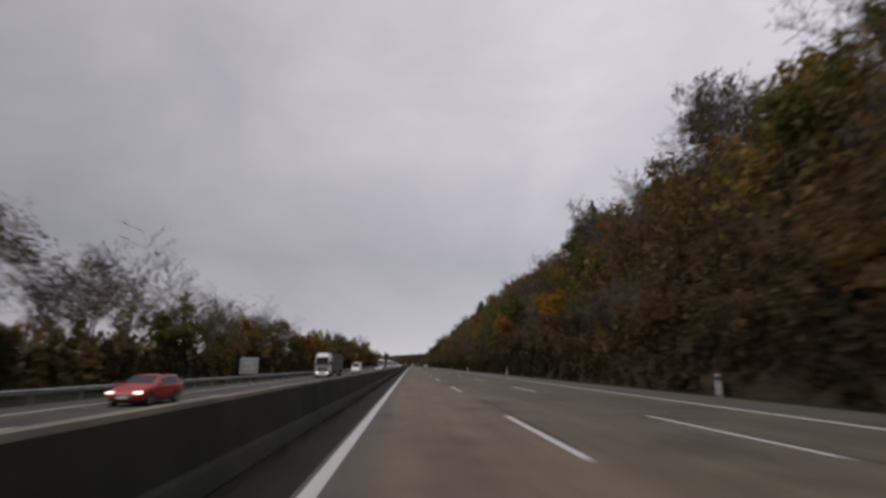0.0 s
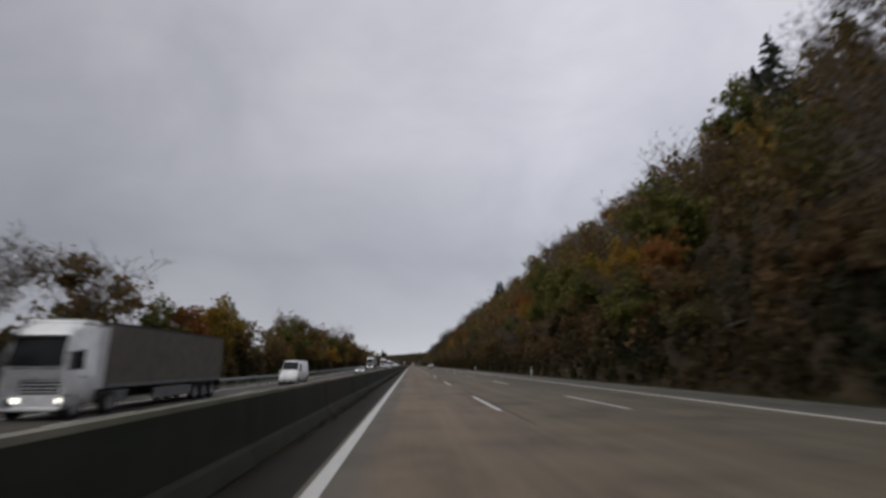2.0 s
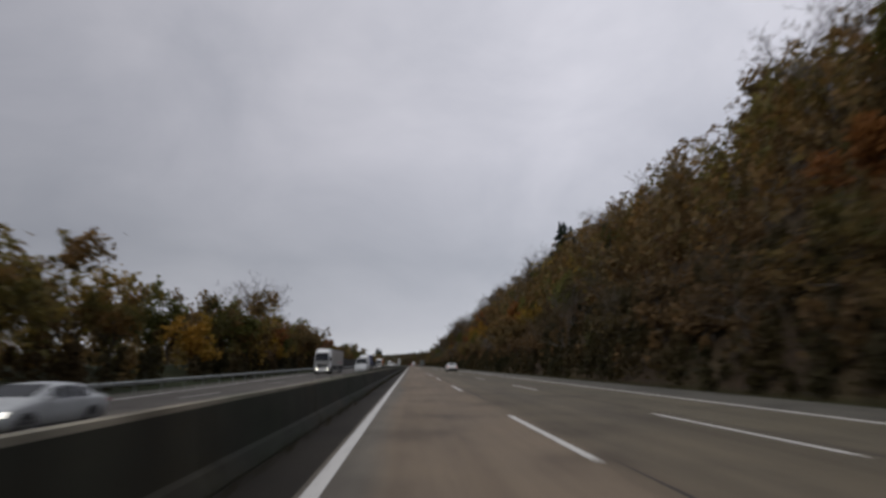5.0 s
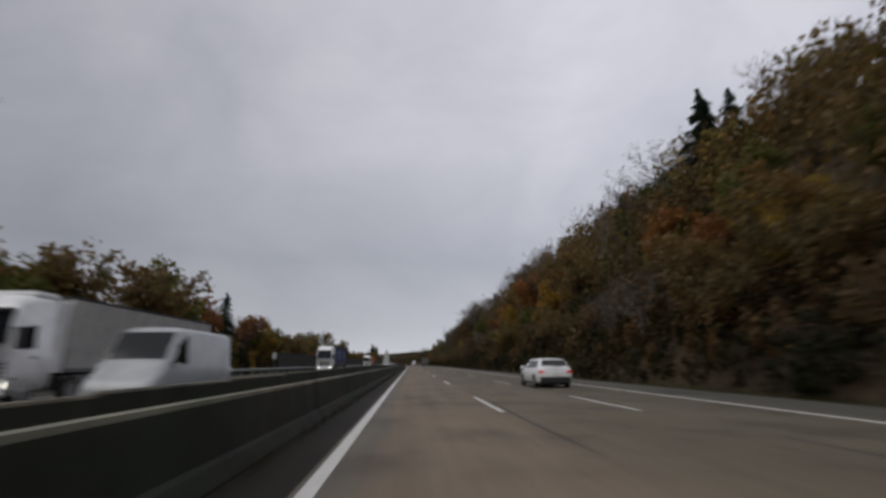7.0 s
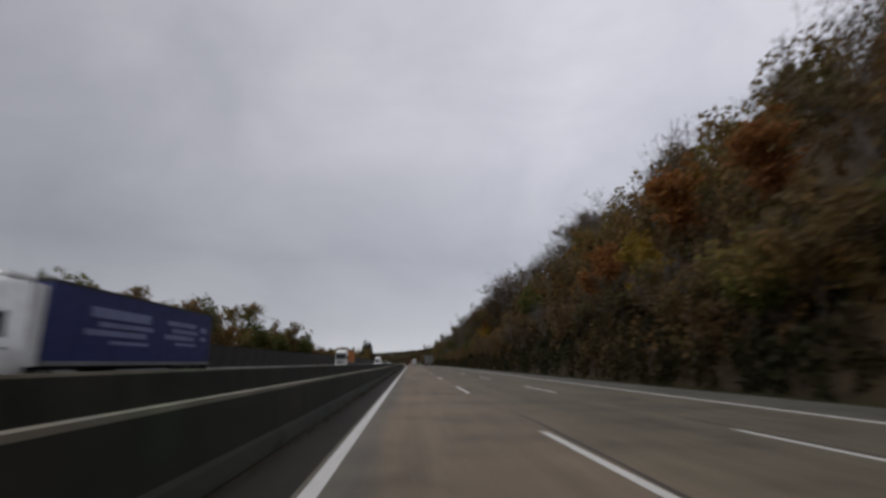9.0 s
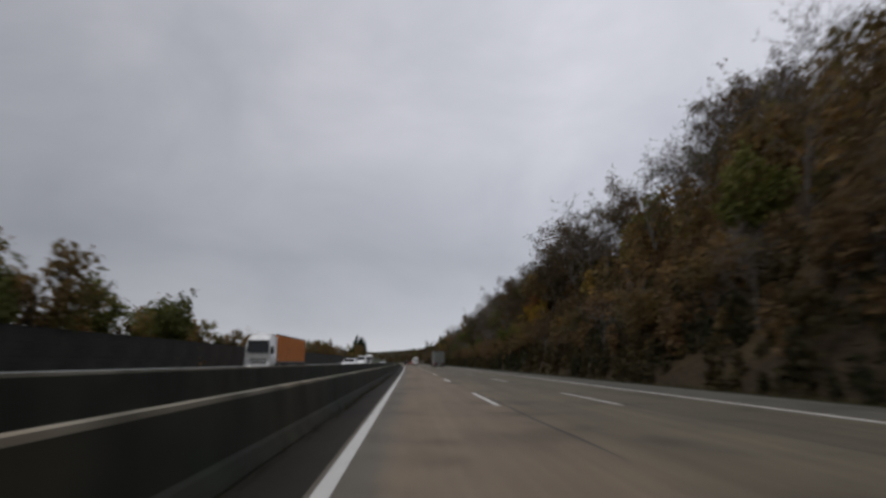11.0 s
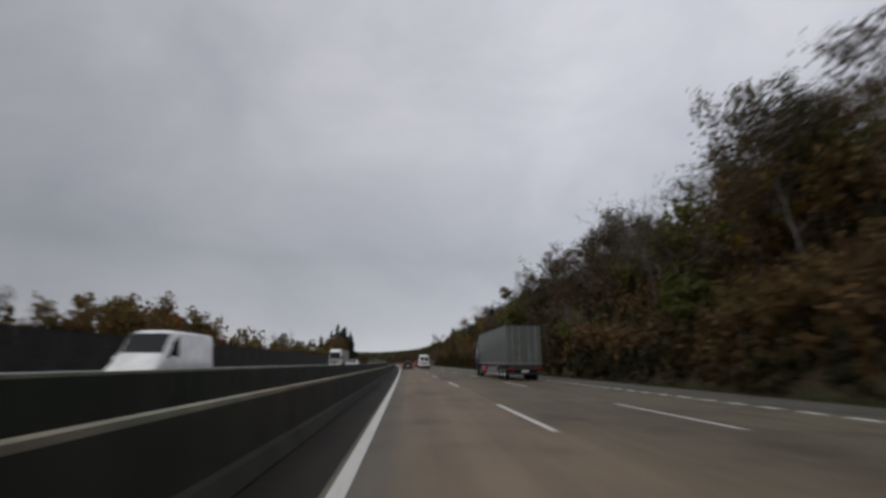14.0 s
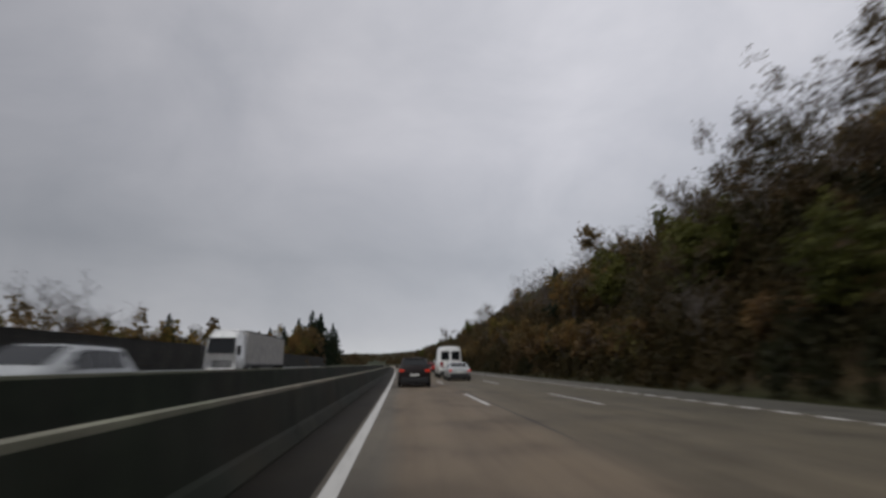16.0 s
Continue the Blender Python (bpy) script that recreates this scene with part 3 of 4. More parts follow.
BARE = "leafless grey-brown deciduous tree with fine twigs"
kinds = {
    "bare": [broadleaf("bare_tree", s, 11, 0, 0.1, M_LEAF, M_TWIG, BARE, "bare trees", depth=4, spread=0.75) for s in (1, 2, 3)],
    "thin": [broadleaf("thin_tree", s, 11, 2100, 0.11, M_WOOD, M_TWIG, "tall deciduous tree with thinning brown leaves", "thinning trees", spread=0.75, loose=0.022) for s in (4, 5)],
    "oval": [broadleaf("thin_tree", s, 11, 3400, 0.12, M_WOOD, M_TWIG, "tall deciduous tree with an open oval crown of sparse leaves", "thinning trees", depth=4, spread=0.8, loose=0.020) for s in (55, 137)],
    "autumn": [broadleaf("autumn_tree", s, 9, 2000, 0.25, M_LEAF, M_BARK, "deciduous tree in dense rust-brown autumn leaf", "autumn trees", spread=0.95) for s in (6, 7, 8)],
    "gold": [broadleaf("golden_tree", s, 8, 1900, 0.23, M_GOLD, M_BARK, "deciduous tree with bright golden-yellow leaves", "golden trees", spread=0.9) for s in (9,)],
    "green": [broadleaf("green_tree", s, 9, 2000, 0.25, M_GREEN, M_BARK, "deciduous tree still in dull olive-green leaf", "green trees", spread=0.9) for s in (10, 11)],
    "rust": [broadleaf("rust_tree", s, 8, 1900, 0.23, M_RUST, M_BARK, "round deciduous tree in rust-red autumn leaf", "rust-red trees", spread=0.9) for s in (17, 18)],
    "shrub": [broadleaf("shrub", s, 3.2, 1000, 0.15, M_BROWN, M_TWIG, "dense brown roadside shrub with many stems", "shrubs", depth=2, spread=1.1, stems=4) for s in (12, 13, 14)],
    "conifer": [conifer("conifer", s, 15, "tall dark green conifer standing above the wood", "conifers") for s in (15, 16)],
}
placed = set()


def plant(rng, kind, x, y, size, sink=0.0):
    """The next tree of that kind: the first one is the built one, the rest are copies."""
    src = rng.choice(kinds[kind])
    m = Matrix.Translation((x, y, ground_height(x, y) - sink)) @ Matrix.Rotation(rng.uniform(0, 6.28), 4, "Z")
    if src.name not in placed:
        placed.add(src.name)
        ob = src
        ob.matrix_basis = m
    else:
        ob = copy_thing(src, m)
    ob.scale = (size * rng.uniform(0.9, 1.1), size * rng.uniform(0.9, 1.1), size)
    return ob


def pick(rng, weights):
    return rng.choices(list(weights), list(weights.values()))[0]


rng = random.Random(21)
# the wood's edge along the foot of the hill
y = 4.0
while y < 760:
    kind = pick(rng, {"shrub": 5, "autumn": 2, "thin": 1, "green": 1, "bare": 1})
    plant(rng, kind, rng.uniform(17.2, 20.5), y, rng.uniform(0.8, 1.3) if kind == "shrub" else rng.uniform(0.45, 0.7))
    y += rng.uniform(3.0, 5.5) if y < 600 else rng.uniform(7, 12)
# the slope and the ridge
y = 10.0
while y < 900:
    w = {"autumn": 4, "thin": 3, "bare": 3, "green": 2.5, "gold": 0.8, "rust": 2}
    if y > 400:
        w = {"autumn": 3, "thin": 3, "bare": 5, "green": 3, "gold": 0.5}
    kind = pick(rng, w)
    x = FOOT + rng.choice((rng.uniform(6, 20), rng.uniform(18, 45), rng.uniform(45, 68)))
    plant(rng, kind, x, y, rng.uniform(0.75, 1.15) * (0.72 if 222 < y < 279 else 1.0))
    y += rng.uniform(1.6, 3.4) if y < 620 else rng.uniform(5, 9)
# trees that stand out: kind, across, along, size
HILL_NEAR = [  # the hillside at the start
    ("thin", 41, 57, 1.4), ("bare", 43, 61, 1.5), ("oval", 46, 65, 1.5), ("bare", 39, 53, 1.35), ("thin", 49, 72, 1.3),
    ("green", 22, 124, 0.8), ("green", 20.5, 131, 0.7), ("gold", 25, 129, 0.9), ("green", 24, 138, 0.9), ("green", 21.5, 146, 0.75), ("gold", 22, 152, 0.7), ("green", 27, 157, 1.0), ("green", 20.5, 162, 0.7),
    ("conifer", 46.8, 118, 1.05), ("green", 44.5, 121, 1.3), ("conifer", 49, 124, 0.95), ("gold", 22.5, 76, 0.8), ("gold", 24, 80, 0.7), ("rust", 21, 101, 0.75),
    ("gold", 21.5, 108, 0.8), ("gold", 22.5, 114, 0.75), ("green", 21, 118, 0.7), ("rust", 26, 172, 0.8), ("rust", 27, 179, 0.9), ("rust", 25, 186, 0.7),
]
HILL_MIDDLE = [  # the hillside half way
    ("conifer", 40.5, 287, 1.0), ("conifer", 42.5, 289.5, 0.95), ("conifer", 42, 283, 0.8), ("conifer", 36.5, 305, 0.6), ("gold", 21, 251, 0.7), ("gold", 24, 256, 0.6),
    ("rust", 22.5, 262, 0.7), ("rust", 24, 270, 0.8), ("green", 24, 258, 0.7), ("green", 30, 264, 0.7), ("gold", 21.6, 297, 0.85), ("gold", 23.5, 337, 0.8),
    ("gold", 22, 333, 0.6), ("rust", 22, 345, 0.6), ("gold", 23, 438, 0.75), ("rust", 25, 444, 0.8),
]
HILL_FAR = [  # the hillside at the end
    ("bare", 27, 423, 1.45), ("oval", 28, 429, 1.35), ("bare", 31, 435, 1.3), ("thin", 34, 440, 1.3), ("autumn", 31, 449, 1.45), ("oval", 29, 444, 1.45), ("autumn", 35, 456, 1.3), ("oval", 31, 463, 1.35), ("autumn", 27, 473, 1.2), ("oval", 26, 476, 1.3), ("oval", 28.5, 460, 1.25), ("gold", 30, 483, 1.0), ("thin", 52, 493, 1.35), ("thin", 45, 467, 1.3), ("bare", 36, 455, 1.3), ("thin", 33, 497, 1.2), ("bare", 41, 507, 1.3),
    ("oval", 30, 484, 1.45), ("autumn", 33, 489, 1.3), ("bare", 29, 500, 1.4), ("oval", 32, 518, 1.35), ("thin", 29, 515, 1.0), ("oval", 28.6, 535, 1.3), ("oval", 27.3, 546, 1.12), ("oval", 34, 520, 1.2), ("bare", 31, 510, 1.45),
    ("green", 24, 549, 0.85), ("green", 27, 557, 0.95), ("green", 31, 563, 1.0), ("green", 25, 567, 0.8), ("autumn", 24, 575, 0.95), ("green", 30, 581, 1.1),
    ("autumn", 34, 589, 1.2), ("conifer", 28, 597, 0.75),
]
OPPOSITE = [  # the trees across the motorway
    ("gold", -23.5, 127, 1.15), ("rust", -24, 121, 0.9), ("green", -24, 169, 1.12), ("thin", -24.5, 177, 1.15), ("autumn", -24.5, 181, 1.2), ("autumn", -24, 238, 1.15),
    ("bare", -25, 243, 1.4), ("autumn", -24.5, 248, 1.0), ("rust", -24.5, 255, 0.95), ("autumn", -25, 262, 0.85), ("bare", -25, 250, 1.4), ("bare", -24, 246, 1.3), ("green", -24, 278, 1.15), ("gold", -25, 282, 1.1),
    ("rust", -24, 289, 1.0), ("conifer", -24, 296, 0.65), ("rust", -24, 303, 0.85), ("gold", -23, 309, 0.8), ("rust", -24, 500, 0.75), ("autumn", -24.5, 506, 0.75),
    ("rust", -24, 515, 0.75), ("bare", -24, 549, 0.68), ("bare", -25, 553, 0.6), ("conifer", -24, 568, 0.40), ("bare", -26, 563, 0.6),
]
for group in (HILL_NEAR, HILL_MIDDLE, HILL_FAR, OPPOSITE):
    for kind, x, y, size in group:
        plant(rng, kind, x, y, size)
# beyond the opposite carriageway
y = 6.0
while y < 620:
    if y < 140:
        w, s = {"bare": 3, "autumn": 3, "thin": 2, "gold": 1, "green": 1, "shrub": 2}, rng.uniform(0.65, 1.05)
    elif y < 300:
        w, s = {"bare": 1, "autumn": 4, "green": 4, "gold": 0.6, "shrub": 2}, rng.uniform(0.7, 1.1)
    elif y < 385:
        w, s = {"bare": 2, "autumn": 4, "green": 4, "thin": 2}, rng.uniform(0.68, 0.92)
    else:
        w, s = {"bare": 2, "autumn": 4, "green": 3, "thin": 2, "shrub": 1}, rng.uniform(0.58, 0.88) * (0.70 if 415 < y < 480 else 0.86 if y >= 480 else 1.0)
    if y > 515:
        w, s = {"bare": 5, "autumn": 2, "green": 1, "thin": 3, "shrub": 2}, s * 0.72
    kind = pick(rng, w)
    plant(rng, kind, rng.uniform(-30, -21.5), y, s * (1.5 if kind == "shrub" else 1))
    y += rng.uniform(3.0, 6.0)
y = 30.0
while y < 640:
    plant(rng, "bare", FOOT + rng.uniform(9, 40), y, rng.uniform(0.95, 1.35) * (0.75 if 222 < y < 279 else 1.0))
    y += rng.uniform(5, 9)
y = 396.0
while y < 560:
    plant(rng, pick(rng, {"oval": 3, "thin": 3, "bare": 2}), FOOT + rng.uniform(7, 30), y, rng.uniform(0.95, 1.3) * (0.62 if 512 < y < 541 or y > 546 else 1.0))
    y += rng.uniform(3.5, 6)
y = 20.0
while y < 118:
    plant(rng, "bare", rng.uniform(-34, -22.5), y, rng.uniform(0.8, 1.3))
    y += rng.uniform(2.5, 4.5)
# the stand of conifers that closes the far carriageway's side
for along, size in ((622, 0.55), (632, 0.62), (641, 0.5), (656, 0.9), (662, 0.75), (669, 1.1), (674, 1.0), (679, 1.2), (686, 1.05), (692, 1.15), (700, 0.9), (708, 1.1), (718, 0.95), (727, 1.0)):
    plant(rng, "conifer", rng.uniform(-27.5, -22.5), along, size)
for along, size in ((612, 0.6), (628, 0.7), (640, 0.9), (647, 1.1), (653, 1.2), (660, 1.15), (668, 1.0)):
    plant(rng, rng.choice(("autumn", "green")), rng.uniform(-28, -24), along, size)


# ---- woods and undergrowth that nobody could count ----
def thicket(name, spots, heights, per, size, material, label, category, seed):
    """Many small leafy crowns in one mesh: each an uneven cone of leaves over its spot."""
    rs = np.random.RandomState(seed)
    spots, heights = np.asarray(spots, float), np.asarray(heights, float)
    c = np.repeat(spots, per, axis=0)
    h = np.repeat(heights, per)
    up = rs.uniform(0.05, 1.0, len(c)) ** 0.8
    wide = np.repeat(rs.uniform(0.22, 0.40, len(spots)), per) * h * (1.05 - up) ** 0.5
    a, r = rs.uniform(0, 2 * np.pi, len(c)), np.sqrt(rs.uniform(0, 1, len(c))) * wide
    c = c + np.stack([r * np.cos(a), r * np.sin(a), up * h], axis=1)
    cloud = leaf_cloud(rs, c, 1, 0.05, size)
    return tagged(new(name, leaf_mesh(name, cloud, material)), label, category, kind="stuff")


def scatter(rng, count, x0, x1, y0, y1):
    spots = []
    for _ in range(count):
        x, y = rng.uniform(x0, x1), rng.uniform(y0, y1)
        spots.append((x, y, ground_height(x, y) - 0.2))
    return spots


s = scatter(rng, 1400, FOOT + 1.0, FOOT + 34, 500, 660)
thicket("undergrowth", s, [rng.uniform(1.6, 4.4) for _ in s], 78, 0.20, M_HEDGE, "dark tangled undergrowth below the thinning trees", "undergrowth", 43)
s = scatter(rng, 5000, FOOT + 1.0, FOOT + 34, 0, 500)
thicket("undergrowth", s, [rng.uniform(1.0, 3.6) for _ in s], 66, 0.205, M_BROWN, "tangled brown undergrowth on the steep bank", "undergrowth", 31)
s = scatter(rng, 6400, FOOT - 0.3, FOOT + 8, 0, 660)
thicket("bank_shrubs", s, [rng.uniform(0.7, 2.4) for _ in s], 52, 0.18, M_HEDGE, "dark brambles along the foot of the bank", "undergrowth", 38)
s = scatter(rng, 1450, FOOT + 8, FOOT + 84, -10, 420)
thicket("hillside_wood", s, [rng.uniform(5, 11) for _ in s], 115, 0.33, M_LEAF, "dense rust and olive autumn wood on the hillside", "woodland", 32)
s = scatter(rng, 1450, FOOT + 8, FOOT + 84, 420, 880)
thicket("hillside_wood", s, [rng.uniform(4, 7.5) for _ in s], 115, 0.33, M_WOOD, "dense dark brown half-bare wood on the hillside", "woodland", 39)
s = scatter(rng, 900, FOOT + 2, FOOT + 90, 760, 1700)
thicket("far_wood", s, [rng.uniform(5, 9) for _ in s], 90, 0.7, M_WOOD, "distant brown autumn wood beside the motorway", "woodland", 33)
s = scatter(rng, 1500, -70, -20.5, -10, 640)
thicket("roadside_wood", s, [rng.uniform(2.5, 6.5) * (1.0 if q[1] < 420 else 0.8 if q[1] < 480 else 1.0) for q in s], 110, 0.27, M_LEAF, "low dark wood beyond the opposite carriageway", "woodland", 34)
s = scatter(rng, 480, -25, -20.2, -10, 306) + scatter(rng, 420, -26, -21.4, 306, 660)
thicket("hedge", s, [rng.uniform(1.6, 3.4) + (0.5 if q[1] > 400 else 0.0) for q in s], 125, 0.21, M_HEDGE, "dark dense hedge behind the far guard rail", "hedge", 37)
s = scatter(rng, 700, -160, -21, 620, 1800)
thicket("far_wood", s, [rng.uniform(5, 11) for _ in s], 80, 0.7, M_WOOD, "distant dark wood beyond the opposite carriageway", "woodland", 35)
s = scatter(rng, 500, -220, 200, 1750, 2300)
thicket("far_wood", s, [rng.uniform(9, 16) for _ in s], 40, 1.3, M_WOOD, "far wooded rise closing the valley", "woodland", 36)


def grass(name, x0, x1, y0, y1, count, tall, label, seed):
    rs = np.random.RandomState(seed)
    x, y = rs.uniform(x0, x1, count), rs.uniform(y0, y1, count)
    z = np.array([ground_height(a, b) for a, b in zip(x, y)])
    a, h, w = rs.uniform(0, 6.28, count), rs.uniform(0.4, 1.2, count) * tall, 0.02
    u = np.stack([np.cos(a) * w, np.sin(a) * w, np.zeros(count)], axis=1)
    c = np.stack([x, y, z - 0.02], axis=1)
    t = c + np.stack([rs.normal(0, 0.35, count) * h, rs.normal(0, 0.35, count) * h, h], axis=1)
    v = np.stack([c - u, c + u, t], axis=1).reshape(-1, 3)
    tagged(new(name, leaf_mesh(name, v, M_GRASS)), label, "grass", kind="stuff")


grass("median_grass", -3.7, -0.8, 0, 400, 60000, 0.24, "rough dark grass in the median", 41)
grass("verge_grass", 14.3, 16.6, 0, 620, 30000, 0.3, "rough grass along the foot of the hill", 42)


# ---- the back of a road sign beyond the far guard rail ----
def sign_back(x, y):
    root = tagged(new("road_sign"), "grey back of a road sign on two steel posts", "road sign")
    for sx in (-0.75, 0.75):
        v, f = lathe([(0.045, -0.3), (0.045, 2.9)], 10, "z")
        piece("post", v, f, M_STEEL, root, at=Matrix.Translation((sx, 0, 0)))
    part("panel", box(-1.1, 0.06, 0.95, 1.1, 0.09, 2.95, 0.01), M_PANEL, root)
    for z in (1.3, 2.0, 2.6):
        part("rail", box(-1.05, 0.03, z - 0.03, 1.05, 0.06, z + 0.03), M_STEEL, root)
    root.matrix_basis = Matrix.Translation((x, y, ground_height(x, y)))


sign_back(-19.0, 64.0)


def small_sign(x, y):
    root = tagged(new("road_sign"), "small pale roadside sign on a single steel post", "road sign")
    v, f = lathe([(0.04, -0.3), (0.04, 3.0), (0.001, 3.01)], 10, "z")
    piece("post", v, f, M_STEEL, root)
    part("panel", box(-0.32, -0.075, 2.1, 0.32, -0.045, 2.95, 0.01), M_PANEL, root)
    part("clamp", box(-0.07, -0.045, 2.3, 0.07, 0.05, 2.36), M_STEEL, root)
    root.matrix_basis = Matrix.Translation((x, y, ground_height(x, y)))


def median_sign(x, y):
    """A pointed panel of pale slats on a thin post between the barriers."""
    root = tagged(new("median_sign"), "pointed slatted pale grey panel on a thin median post", "road sign")
    v, f = lathe([(0.03, -0.3), (0.03, 2.95), (0.001, 3.0)], 10, "z")
    piece("post", v, f, M_STEEL, root)
    for k in range(9):
        z = 1.42 + 0.175 * k
        w = 0.34 if z < 2.3 else 0.34 * (3.1 - z) / 0.8
        part("slat", box(-w, -0.05, z, w, -0.032, z + 0.15, 0.004), M_PANEL, root)
    root.matrix_basis = Matrix.Translation((x, y, ground_height(x, y)))


small_sign(-18.95, 303.0)
median_sign(-1.95, 290.2)


# ---- vehicles ----
def loft(stations, ring):
    """Cross-sections joined along the length, with closed ends."""
    verts, faces = [], []
    n = None
    for s in stations:
        half = ring(s)
        loop = half + [(-x, y, z) for x, y, z in half[::-1]]
        n = len(loop)
        verts += loop
    for i in range(len(stations) - 1):
        for k in range(n):
            a, b = i * n + k, i * n + (k + 1) % n
            faces.append((a, b, b + n, a + n))
    faces += [tuple(range(n))[::-1], tuple(range((len(stations) - 1) * n, len(stations) * n))]
    return verts, faces


def car_ring(s):
    """A half cross-section of a car: y, sill, belt, top, half widths at the sill, belt and top."""
    y, z0, zb, zt, w0, wb, wt = s
    mid = z0 + (zb - z0) * 0.55
    return [(w0 * 0.86, y, z0), (w0, y, z0 + 0.09), (wb * 1.0, y, mid), (wb * 0.985, y, zb - 0.05), (wb * 0.955, y, zb),
            (wt + (wb * 0.955 - wt) * 0.12, y, zt - (zt - zb) * 0.12), (wt * 0.90, y, zt - (zt - zb) * 0.02), (wt * 0.45, y, zt + 0.015)]


def between(a, b, u):
    return tuple(p + (q - p) * u for p, q in zip(a, b))


def at_y(stations, y):
    for a, b in zip(stations, stations[1:]):
        if a[0] <= y <= b[0]:
            return between(a, b, (y - a[0]) / max(1e-6, b[0] - a[0]))
    return stations[-1]


def slab(corners, out, thick=0.012):
    """A thin plate on four corners, proud of the surface along out."""
    o = Vector(out).normalized()
    c = [Vector(v) + o * 0.004 for v in corners]
    d = [v + o * thick for v in c]
    return [tuple(v) for v in c + d], [(3, 2, 1, 0), (4, 5, 6, 7)] + [(k, (k + 1) % 4, (k + 1) % 4 + 4, k + 4) for k in range(4)]


def add_wheels(root, xs, ys, r, w):
    """Wheels with tyre, rim and spokes; shared meshes."""
    tv, tf = lathe([(r * 0.66, -w / 2), (r * 0.93, -w / 2), (r, -w * 0.36), (r, w * 0.36), (r * 0.93, w / 2), (r * 0.66, w / 2)], 24)
    rv, rf = lathe([(r * 0.67, w * 0.42), (r * 0.60, w * 0.44), (r * 0.56, w * 0.30), (r * 0.20, w * 0.34), (r * 0.16, w * 0.42), (0.004, w * 0.42)], 20)
    tyre = rim = spoke = None
    for x in xs:
        for y in ys:
            turn = Matrix.Translation((x, y, r)) @ Matrix.Rotation(0 if x > 0 else math.pi, 4, "Z")
            hub = new("wheel", None)
            hub.parent, hub.matrix_basis = root, turn
            if tyre is None:
                tyre = piece("tyre", tv, tf, M_TYRE, hub, smooth=True)
                rim = piece("rim", rv, rf, M_RIM, hub, smooth=False)
                bm = bmesh.new()
                for k in range(5):
                    box(w * 0.33, -r * 0.07, r * 0.12, w * 0.45, r * 0.07, r * 0.62, 0.008, bm)
                    bmesh.ops.rotate(bm, verts=bm.verts, cent=(0, 0, 0), matrix=Matrix.Rotation(2 * math.pi / 5, 3, "X"))
                spoke = part("spokes", bm, M_RIM, hub)
            else:
                share("tyre", tyre, hub, Matrix())
                share("rim", rim, hub, Matrix())
                share("spokes", spoke, hub, Matrix())


